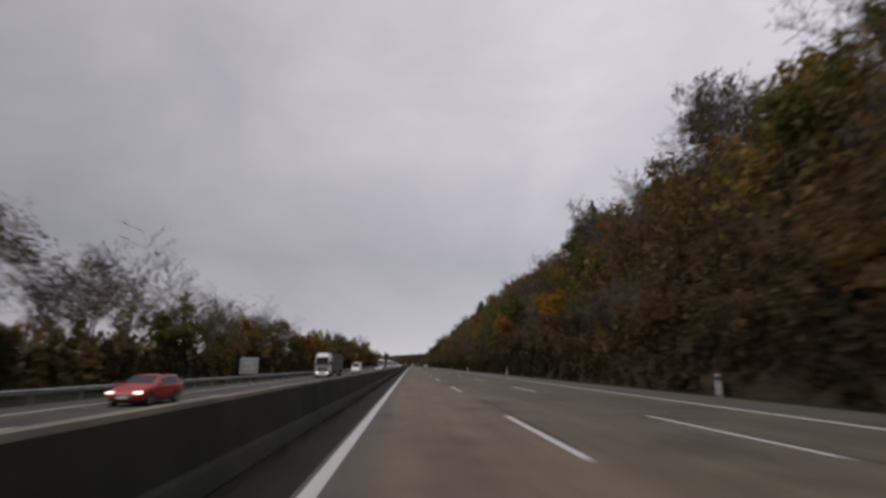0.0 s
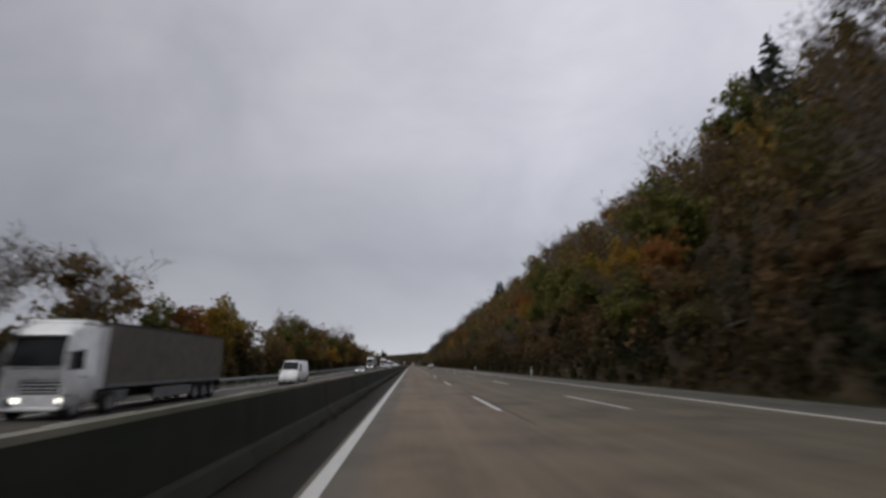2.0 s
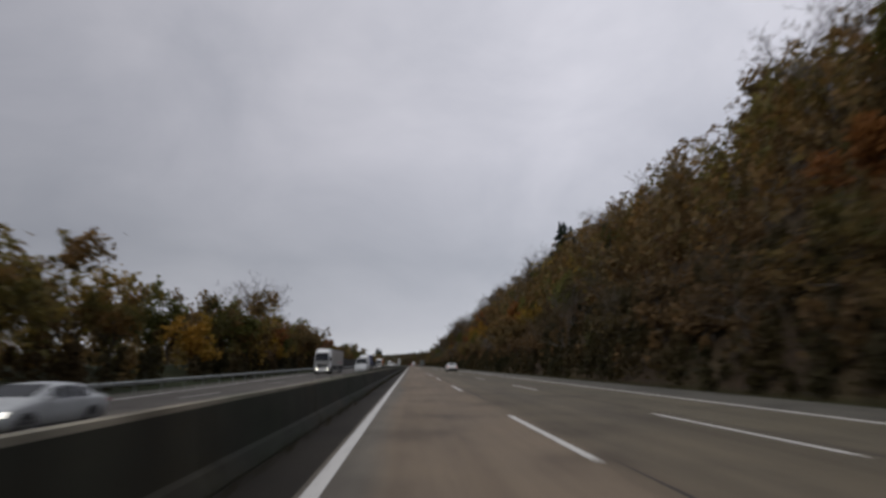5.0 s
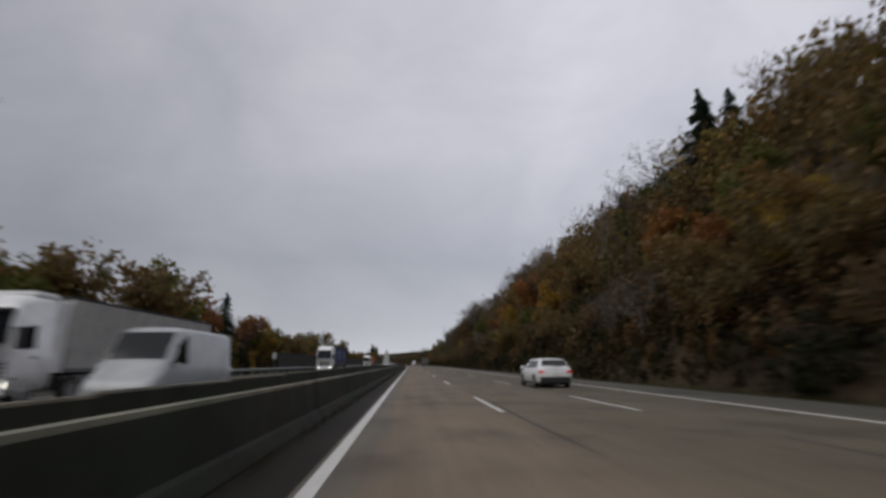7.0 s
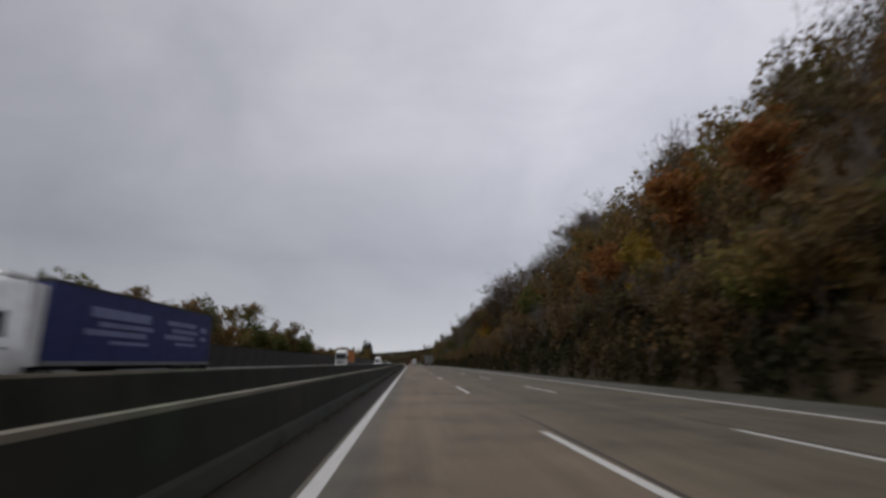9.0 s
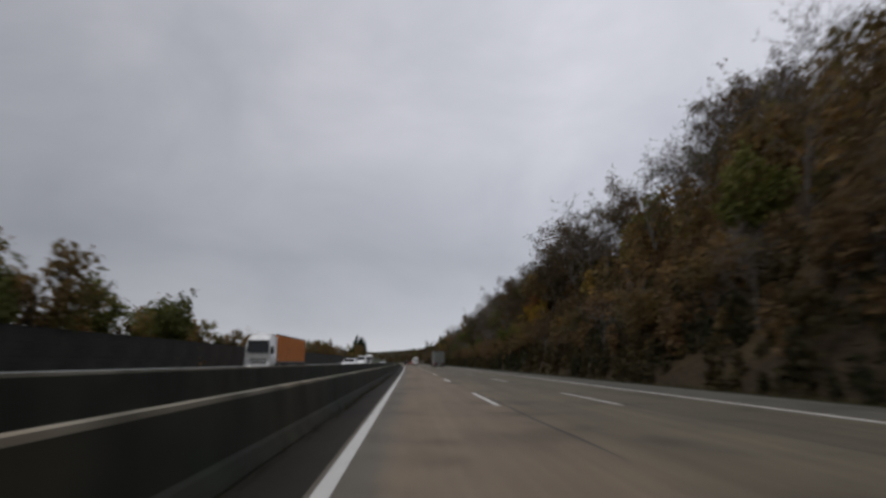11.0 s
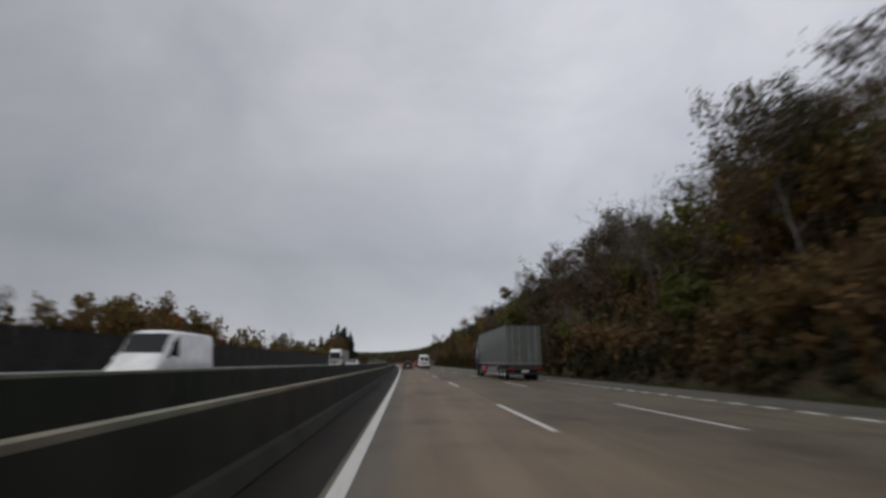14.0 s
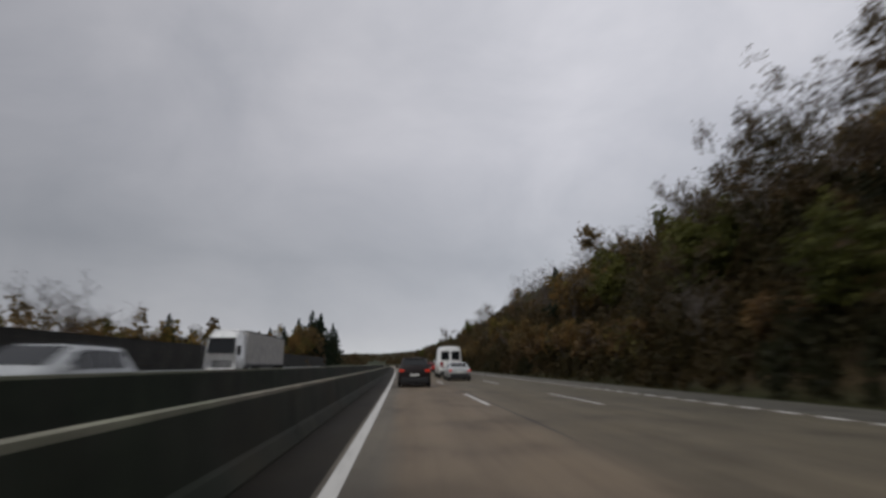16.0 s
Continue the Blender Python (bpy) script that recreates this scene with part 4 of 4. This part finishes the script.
def car(name, paint, style, label, m, tail=False, head=False, category="car", trim=None):
    """A car that faces +y with its tail at y = 0. style: wagon, suv, saloon or van."""
    root = tagged(new(name), label, category)
    L, Wd, Hh, belt, r = {"wagon": (4.55, 0.91, 1.50, 0.98, 0.33), "suv": (4.45, 0.92, 1.66, 1.08, 0.36),
                          "saloon": (4.6, 0.90, 1.44, 0.95, 0.32), "van": (5.9, 0.99, 2.55, 1.35, 0.36)}[style]
    z0 = 0.24 if style != "van" else 0.32
    t = Wd * (0.74 if style != "van" else 0.86)
    if style == "saloon":
        line = [(0.0, 0.42, 0.78, 0.86, 0.70, 0.80, 0.62), (0.10, z0, 0.90, 0.98, 0.82, 0.88, 0.70), (0.55, z0, belt, belt + 0.09, Wd, Wd, t * 1.05),
                (1.35, z0, belt, Hh - 0.05, Wd, Wd, t), (1.9, z0, belt, Hh, Wd, Wd, t), (2.7, z0, belt, Hh - 0.03, Wd, Wd, t), (3.45, z0, belt - 0.02, belt + 0.10, Wd, Wd, t * 1.08),
                (4.2, z0, 0.80, 0.86, Wd * 0.96, Wd * 0.96, Wd * 0.75), (4.5, z0 + 0.02, 0.66, 0.72, Wd * 0.86, Wd * 0.88, Wd * 0.68), (L, 0.40, 0.58, 0.62, 0.6, 0.66, 0.5)]
        glass = (1.05, 3.15)
    elif style == "van":
        line = [(0.0, 0.45, belt, Hh - 0.12, 0.92, 0.94, t * 0.97), (0.06, z0, belt, Hh - 0.04, Wd, Wd, t), (0.5, z0, belt, Hh, Wd, Wd, t), (3.9, z0, belt, Hh, Wd, Wd, t),
                (4.35, z0, belt, Hh - 0.10, Wd, Wd, t * 0.98), (5.05, z0, belt - 0.06, belt + 0.18, Wd, Wd, t), (5.65, z0, 1.02, 1.10, Wd * 0.95, Wd * 0.95, Wd * 0.8), (L, 0.42, 0.80, 0.86, 0.8, 0.84, 0.66)]
        glass = (3.75, 4.85)
    else:
        line = [(0.0, 0.42, belt - 0.12, belt - 0.02, 0.76, 0.82, 0.68), (0.07, z0 + 0.05, belt - 0.02, belt + 0.12, 0.85, 0.89, 0.74), (0.42, z0, belt, Hh - 0.10, Wd, Wd, t * 0.97),
                (0.62, z0, belt, Hh - 0.02, Wd, Wd, t), (1.7, z0, belt, Hh, Wd, Wd, t), (2.5, z0, belt - 0.02, Hh - 0.03, Wd, Wd, t), (3.35, z0, belt - 0.04, belt + 0.09, Wd, Wd, t * 1.08),
                (4.1, z0, belt - 0.16, belt - 0.08, Wd * 0.96, Wd * 0.96, Wd * 0.76), (4.4, z0 + 0.02, 0.68, 0.74, Wd * 0.86, Wd * 0.88, Wd * 0.66), (L, 0.42, 0.58, 0.62, 0.6, 0.66, 0.5)]
        glass = (0.55, 3.05)
    v, f = loft(line, car_ring)
    piece("body", v, f, paint, root, smooth=True)
    # side windows
    cuts = {"van": 1}.get(style, 3)
    for side in (1, -1):
        for k in range(cuts):
            a, b = glass[0] + (glass[1] - glass[0]) * (k + 0.04) / cuts, glass[0] + (glass[1] - glass[0]) * (k + 0.96) / cuts
            ra, rb = car_ring(at_y(line, a)), car_ring(at_y(line, b))
            cs = [between(ra[4], ra[5], 0.10), between(rb[4], rb[5], 0.10), between(rb[4], rb[5], 0.92), between(ra[4], ra[5], 0.92)]
            cs = [(side * x, y, z) for x, y, z in cs]
            v, f = slab(cs, (side, 0, 0.25))
            piece("side_window", v, f, M_GLASS, root)
    # front and rear glass lie between two cross-sections
    def screen(nm, i, lo, hi, out):
        a, b = car_ring(line[i]), car_ring(line[i + 1])
        if nm == "windscreen":
            p, q = between(b[6], a[6], lo), between(b[6], a[6], hi)
        else:
            p, q = between(a[6], b[6], lo), between(a[6], b[6], hi)
        v, f = slab([(-p[0] * 1.04, p[1], p[2]), (p[0] * 1.04, p[1], p[2]), (q[0] * 1.02, q[1], q[2]), (-q[0] * 1.02, q[1], q[2])], out, 0.02)
        piece(nm, v, f, M_GLASS, root)

    if style == "van":
        screen("windscreen", 4, 0.08, 0.95, (0, 0.6, 0.5))
        for sx in (-0.44, 0.44):
            part("rear_window", box(sx - 0.34, -0.02, 1.45, sx + 0.34, 0.0, 2.15, 0.01), M_GLASS, root)
    elif style == "saloon":
        screen("windscreen", 5, 0.06, 0.95, (0, 0.5, 0.7))
        screen("rear_window", 2, 0.08, 0.94, (0, -0.5, 0.7))
    else:
        screen("windscreen", 5, 0.06, 0.95, (0, 0.5, 0.7))
        screen("rear_window", 1, 0.06, 0.94, (0, -0.8, 0.4))
    lamp = M_TAIL if tail else M_TAIL_OFF
    zl = belt - 0.16 if style != "van" else 1.1
    for sx in (1, -1):
        tl = 0.42 if style == "van" else 0.14
        part("tail_light", box(sx * 0.60 if sx > 0 else -0.87, -0.012, zl - tl / 2, 0.87 if sx > 0 else -0.60, 0.24, zl + tl / 2, 0.03), lamp, root)
        part("headlight", box(sx * 0.50 if sx > 0 else -0.80, L - 0.24, 0.60, 0.80 if sx > 0 else -0.50, L - 0.02, 0.74, 0.03), M_HEAD if head else M_GLASS, root)
        yw = 3.15 if style not in ("van",) else 4.75
        part("mirror", box(sx * (Wd + 0.02) if sx > 0 else -(Wd + 0.20), yw - 0.10, belt - 0.02, (Wd + 0.20) if sx > 0 else -(Wd + 0.02), yw + 0.04, belt + 0.13, 0.03), trim or paint, root)
    part("rear_bumper", box(-Wd * 0.86, -0.03, z0 + 0.02, Wd * 0.86, 0.12, 0.56, 0.04), trim or M_BLACK, root)
    part("grille", box(-0.42, L - 0.06, 0.34, 0.42, L + 0.012, 0.56, 0.02), M_BLACK, root)
    part("number_plate", box(-0.26, -0.05, 0.62, 0.26, -0.025, 0.74, 0.006), M_PLATE, root)
    part("number_plate", box(-0.26, L + 0.008, 0.40, 0.26, L + 0.022, 0.51, 0.004), M_PLATE, root)
    part("underbody", box(-Wd * 0.84, 0.3, 0.16, Wd * 0.84, L - 0.35, z0 + 0.05), M_BLACK, root)
    if style in ("wagon", "suv", "saloon"):
        part("rear_wiper", box(-0.05, 0.02 if style != "saloon" else 0.30, belt + 0.13, 0.34, 0.05 if style != "saloon" else 0.33, belt + 0.15), M_BLACK, root)
        for sx in (1, -1):
            for yy in (1.55, 2.45):
                x = sx * (Wd * 0.99)
                part("door_handle", box(x - 0.022, yy - 0.10, belt - 0.16, x + 0.022, yy + 0.08, belt - 0.12, 0.008), paint, root)
            part("sill", box(sx * (Wd - 0.05) - 0.04, 1.3, 0.20, sx * (Wd - 0.05) + 0.04, L - 1.3, 0.30, 0.02), M_BLACK, root)
    if style in ("wagon", "suv"):
        part("roof_spoiler", box(-t * 0.86, 0.36, Hh - 0.09, t * 0.86, 0.70, Hh - 0.03, 0.02), trim or paint, root)
        for sx in (1, -1):
            part("roof_rail", box(sx * t * 0.86 - 0.02, 0.8, Hh - 0.02, sx * t * 0.86 + 0.02, 2.4, Hh + 0.035, 0.012), M_BLACK, root)
    ya, yb = (0.95, L - 0.95) if style == "van" else (0.92, L - 0.88)
    for sx in (1, -1):
        for yy in (ya, yb):
            v, f = lathe([(r * 1.16, -0.02), (r * 1.16, 0.012), (0.01, 0.012)], 24)
            o = piece("wheel_arch", v, f, M_BLACK, root, at=Matrix.Translation((sx * (Wd - 0.008), yy, r + 0.01)) @ Matrix.Rotation(0 if sx > 0 else math.pi, 4, "Z"))
    add_wheels(root, (Wd - 0.07, -Wd + 0.07), (ya, yb), r, 0.20)
    root.matrix_basis = m
    return root


def lorry(name, cab_paint, sheet, label, m, prints=None, length=13.6, braking=False, locker=None, stripe=None):
    """An articulated lorry that faces +y with its tail at y = 0."""
    root = tagged(new(name), label, "lorry")
    W, z0, z1, T = 1.27, 1.18, 4.0, length
    trailer = part("trailer_body", box(-W, 0.06, z0, W, T, z1, 0.025), sheet, root)
    part("roof_edge", box(-W - 0.012, 0.0, z1 - 0.10, W + 0.012, T + 0.012, z1 + 0.012, 0.012), M_BLACK, root)
    part("lower_rail", box(-W - 0.012, 0.0, z0 - 0.06, W + 0.012, T + 0.012, z0 + 0.10, 0.012), M_GUARD, root)
    n = 12
    for sx in (1, -1):
        for k in range(n):
            y = 0.4 + (T - 0.8) * k / (n - 1)
            part("curtain_strap", box(sx * W - 0.006 + (0.004 if sx > 0 else -0.004), y - 0.025, z0 + 0.1, sx * W + 0.006 + (0.004 if sx > 0 else -0.004), y + 0.025, z1 - 0.1), sheet, root) if k % 2 == 0 else None
        if prints:
            for a, b, lo, hi in ((0.16, 0.40, 0.66, 0.74), (0.14, 0.36, 0.54, 0.61), (0.17, 0.41, 0.42, 0.50), (0.15, 0.33, 0.32, 0.37), (0.52, 0.84, 0.62, 0.76),
                                 (0.50, 0.80, 0.50, 0.57), (0.54, 0.86, 0.38, 0.46), (0.52, 0.74, 0.27, 0.32), (0.05, 0.11, 0.60, 0.70), (0.05, 0.11, 0.44, 0.52)):
                x = sx * (W + 0.012)
                part("print", box(min(x, x + sx * 0.004), T * a, z0 + (z1 - z0) * lo, max(x, x + sx * 0.004), T * b, z0 + (z1 - z0) * hi), prints, root)
        if stripe:
            x = sx * (W + 0.012)
            part("stripe", box(min(x, x + sx * 0.004), T * 0.12, z0 + 0.62, max(x, x + sx * 0.004), T * 0.58, z0 + 0.74), stripe, root, "thin red stripe")
    for sx in (0.02, -W + 0.03):
        part("rear_door", box(sx, -0.03, z0 + 0.12, sx + W - 0.05, 0.055, z1 - 0.12, 0.012), sheet, root)
    for x in (-0.85, -0.35, 0.35, 0.85):
        part("lock_bar", box(x - 0.018, -0.065, z0 + 0.05, x + 0.018, -0.035, z1 - 0.1, 0.006), M_STEEL, root)
    part("underrun_bar", box(-1.2, -0.02, 0.42, 1.2, 0.10, 0.56, 0.02), M_BLACK, root)
    part("rear_panel", box(-1.22, 0.0, 0.72, 1.22, 0.08, z0 - 0.07, 0.02), M_BLACK, root)
    for sx in (1, -1):
        x = sx * 0.98
        part("tail_light", box(x - 0.20, -0.035, 0.78, x + 0.20, 0.0, 0.92, 0.015), M_TAIL if braking else M_TAIL_OFF, root)
        part("side_guard", box(sx * 1.20 - 0.02, 4.6, 0.42, sx * 1.20 + 0.02, T - 4.4, 0.98, 0.012), M_GUARD, root)
        for y in (4.0, 8.0, T - 3.8) if locker else ():
            part("side_marker", box(sx * 1.275 - 0.012, y - 0.06, 1.03, sx * 1.275 + 0.012, y + 0.06, 1.09), M_AMBER, root)
        part("mudguard", box(sx * 1.05 - 0.2, 0.9, 1.02, sx * 1.05 + 0.2, 4.5, 1.08, 0.02), M_BLACK, root)
        if locker:
            part("side_locker", box(sx * 1.0 - 0.24, T - 3.3, 0.5, sx * 1.0 + 0.24, T - 1.9, 1.0, 0.04), locker, root, "red side locker")
    part("chassis", box(-0.5, 0.4, 0.72, 0.5, T - 1.0, z0 - 0.07), M_BLACK, root)
    # tractor
    c0, c1 = T + 0.62, T + 2.75
    paint = cab_paint
    ring = [(c0, 0.62, 1.9, 3.72, 1.18, 1.23, 1.16), (c0 + 0.25, 0.52, 1.9, 3.86, 1.22, 1.24, 1.16), (c0 + 1.25, 0.42, 1.9, 3.82, 1.24, 1.24, 1.14),
            (c0 + 1.72, 0.40, 1.9, 3.60, 1.24, 1.24, 1.10), (c0 + 1.98, 0.38, 1.85, 2.95, 1.23, 1.23, 1.16), (c0 + 2.12, 0.40, 1.72, 1.95, 1.20, 1.20, 1.14), (c1 - 0.55 + 0.02, 0.5, 1.5, 1.6, 1.14, 1.14, 1.06)]
    v, f = loft(ring, car_ring)
    piece("cab", v, f, paint, root, smooth=True)
    a, b = car_ring(ring[3]), car_ring(ring[5])
    q, p = between(a[6], b[6], 0.10), between(a[6], b[6], 0.92)
    qm, pm = 0.10, 0.0
    v, f = slab([(-p[0] * 1.04, p[1] + pm, p[2]), (p[0] * 1.04, p[1] + pm, p[2]), (q[0] * 1.02, q[1] + qm, q[2] - 0.12), (-q[0] * 1.02, q[1] + qm, q[2] - 0.12)], (0, 1, 0.25), 0.10)
    piece("windscreen", v, f, M_GLASS, root)
    for sx in (1, -1):
        ra, rb = car_ring(at_y(ring, c0 + 1.0)), car_ring(at_y(ring, c0 + 1.85))
        cs = [(sx * x, y, z) for x, y, z in (between(ra[4], ra[5], 0.04), between(rb[4], rb[5], 0.04), between(rb[4], rb[5], 0.6), between(ra[4], ra[5], 0.52))]
        v, f = slab(cs, (sx, 0, 0.1), 0.02)
        piece("side_window", v, f, M_GLASS, root)
        part("headlight", box(sx * 0.72 if sx > 0 else -1.08, c1 - 0.58, 0.62, 1.08 if sx > 0 else -0.72, c1 - 0.50, 0.86, 0.02), M_HEAD, root)
        part("mirror", box(sx * 1.30 if sx > 0 else -1.52, c0 + 1.95, 1.95, 1.52 if sx > 0 else -1.30, c0 + 2.10, 2.65, 0.04), M_BLACK, root)
        part("mirror_arm", box(sx * 1.14 if sx > 0 else -1.40, c0 + 1.96, 2.58, 1.40 if sx > 0 else -1.14, c0 + 2.02, 2.63), M_BLACK, root)
        part("fairing", box(sx * 1.16 - 0.04, T + 0.1, 1.1, sx * 1.16 + 0.04, c0 + 0.1, 3.75, 0.03), paint, root)
        part("fuel_tank", box(sx * 0.85 - 0.3, T - 2.1, 0.45, sx * 0.85 + 0.3, T - 0.2, 1.02, 0.10), M_STEEL, root)
    part("bumper", box(-1.2, c1 - 0.75, 0.30, 1.2, c1 - 0.50, 0.95, 0.06), paint, root)
    part("grille", box(-0.78, c1 - 0.56, 0.98, 0.78, c1 - 0.505, 1.55, 0.02), M_BLACK, root)
    part("roof_deflector", box(-1.08, c0 - 0.05, 3.74, 1.08, c0 + 1.15, 4.0, 0.10), paint, root)
    for sx in (-0.55, 0.55):
        part("wiper", box(sx - 0.42, c0 + 2.10, 1.98, sx + 0.30, c0 + 2.13, 2.01), M_BLACK, root)
    for z in (1.08, 1.22, 1.36, 1.50):
        part("grille_bar", box(-0.76, c1 - 0.515, z - 0.02, 0.76, c1 - 0.495, z + 0.02), paint, root)
    for sx in (1, -1):
        for z in (0.55, 0.95):
            x = sx * 1.22
            part("cab_step", box(x - 0.05, c0 + 1.75, z - 0.03, x + 0.05, c0 + 2.05, z + 0.03), M_BLACK, root)
        x = sx * 1.245
        part("door_handle", box(x - 0.02, c0 + 0.92, 1.62, x + 0.02, c0 + 1.10, 1.68), M_BLACK, root)
    part("sun_visor", box(-1.02, c0 + 1.70, 3.18, 1.02, c0 + 2.10, 3.26, 0.02), M_BLACK, root)
    part("number_plate", box(-0.26, c1 - 0.50, 0.40, 0.26, c1 - 0.485, 0.51), M_PLATE, root)
    part("number_plate", box(-0.26, -0.035, 0.60, 0.26, -0.02, 0.71), M_PLATE, root)
    add_wheels(root, (1.09, -1.09), (1.4, 2.7, 4.0, T - 0.55, c0 + 1.25), 0.50, 0.30)
    root.matrix_basis = m
    return root


def ahead(x, tail_y):
    return Matrix.Translation((x, tail_y, 0.004))


def oncoming(x, nose_y, length):
    """A vehicle that faces the other way, its nose at nose_y."""
    z = other_level(nose_y + length / 2)
    return Matrix.Translation((x, nose_y + length, z + 0.004)) @ Matrix.Rotation(math.pi, 4, "Z")


car("car", M_WHITE, "wagon", "white estate car with tail lights lit in the slow lane", ahead(8.5, 253.4), tail=True)
lorry("lorry", M_NAVY, M_GREY, "grey curtain-sided lorry with a navy cab in the slow lane", ahead(9.25, 483.6), locker=M_RED)
car("car", M_DARK, "suv", "dark off-road car with red tail lights in the fast lane", ahead(1.45, 541.8), tail=True)
car("car", M_SILVER, "saloon", "silver saloon car in the middle lane", ahead(5.3, 552.5), tail=True)
car("van", M_WHITE, "van", "tall white delivery van in the middle lane", ahead(5.4, 561.0) @ Matrix.Diagonal((1.12, 1.0, 1.16, 1)), category="van")
car("car", M_RED, "wagon", "dark red estate car far ahead", ahead(5.2, 589.0), tail=True)

car("car", M_RED, "wagon", "red car on the opposite carriageway", oncoming(-13.0, 26.0, 4.5), head=True)
lorry("lorry", M_WHITE, M_TAUPE, "white lorry with a dull brown trailer and headlights lit, oncoming", oncoming(-13.8, 85.6, 16.4))
car("van", M_WHITE, "van", "white van with headlights lit on the opposite carriageway", oncoming(-11.9, 119.0, 5.9), head=True, category="van")
car("car", M_SILVER, "saloon", "silver saloon car on the opposite carriageway", oncoming(-10.2, 176.0, 4.6), head=True)
lorry("lorry", M_WHITE, M_PALE, "white lorry with a red-striped white trailer, oncoming", oncoming(-13.4, 245.0, 16.4), stripe=M_RED)
car("van", M_SILVER, "van", "silver van on the opposite carriageway near the barrier", oncoming(-6.8, 241.6, 5.9), head=True, category="van")
lorry("lorry", M_WHITE, M_BLUE, "white lorry with a blue printed trailer, oncoming", oncoming(-12.25, 306.0, 16.4), prints=M_PALE_BLUE)
lorry("lorry", M_WHITE, M_ORANGE, "white lorry with an orange trailer, oncoming", oncoming(-14.0, 402.0, 16.4))
car("car", M_WHITE, "suv", "white off-road car on the opposite carriageway", oncoming(-6.8, 415.0, 4.45), head=True)
car("van", M_WHITE, "van", "white high-roofed van on the opposite carriageway", oncoming(-9.9, 467.5, 5.9), head=True, category="van")
car("car", M_SILVER, "suv", "silver off-road car beside the opposite barrier", oncoming(-7.2, 522.6, 4.45), head=True)
lorry("lorry", M_WHITE, M_PALE, "white lorry with a light grey trailer, oncoming", oncoming(-13.6, 554.0, 16.4))


# ---- roadside posts ----
def delineator(x, y):
    root = tagged(new("marker_post"), "white plastic roadside marker post with a black band", "marker post", "marker posts")
    part("post", box(-0.06, -0.05, -0.1, 0.06, 0.05, 1.0, 0.02), M_PLATE, root)
    part("band", box(-0.064, -0.054, 0.72, 0.064, 0.054, 0.92, 0.02), M_BLACK, root)
    part("reflector", box(-0.02, -0.06, 0.75, 0.02, -0.05, 0.89), M_STEEL, root)
    root.matrix_basis = Matrix.Translation((x, y, ground_height(x, y)))
    return root


first = delineator(14.75, 22.0)
for k in range(1, 4):
    copy_thing(first, Matrix.Translation((14.75, 22.0 + 50 * k, ground_height(14.75, 22.0 + 50 * k))))


# ---- everything laid along the line of the motorway ----
def lay(ob):
    """Moves a thing to its place on the bend, or bends a long mesh with the road."""
    if ob.type == "EMPTY" and ob.matrix_basis == Matrix():
        for child in ob.children:
            lay(child)
        return
    if ob.type == "MESH" and ob.matrix_basis == Matrix():
        co = np.empty(len(ob.data.vertices) * 3, np.float32)
        ob.data.vertices.foreach_get("co", co)
        v = co.reshape(-1, 3).astype(float)
        u = np.clip(v[:, 1] - BEND, 0.0, BEND_END - BEND)
        turn, past = CURVE * u, v[:, 1] - BEND - u
        x = -(1 - np.cos(turn)) / CURVE - past * np.sin(turn) + v[:, 0] * np.cos(turn)
        y = BEND + np.sin(turn) / CURVE + past * np.cos(turn) + v[:, 0] * np.sin(turn)
        ob.data.vertices.foreach_set("co", np.stack([x, y, v[:, 2]], axis=1).astype(np.float32).ravel())
        ob.data.update()
        return
    x, y, z = ob.matrix_basis.translation
    nx, ny, turn = lie(x, y)
    ob.matrix_basis = Matrix.Translation((nx, ny, 0)) @ Matrix.Rotation(turn, 4, "Z") @ Matrix.Translation((-x, -y, 0)) @ ob.matrix_basis


for thing in [o for o in scene.objects if o.parent is None and o.type in ("MESH", "EMPTY")]:
    lay(thing)
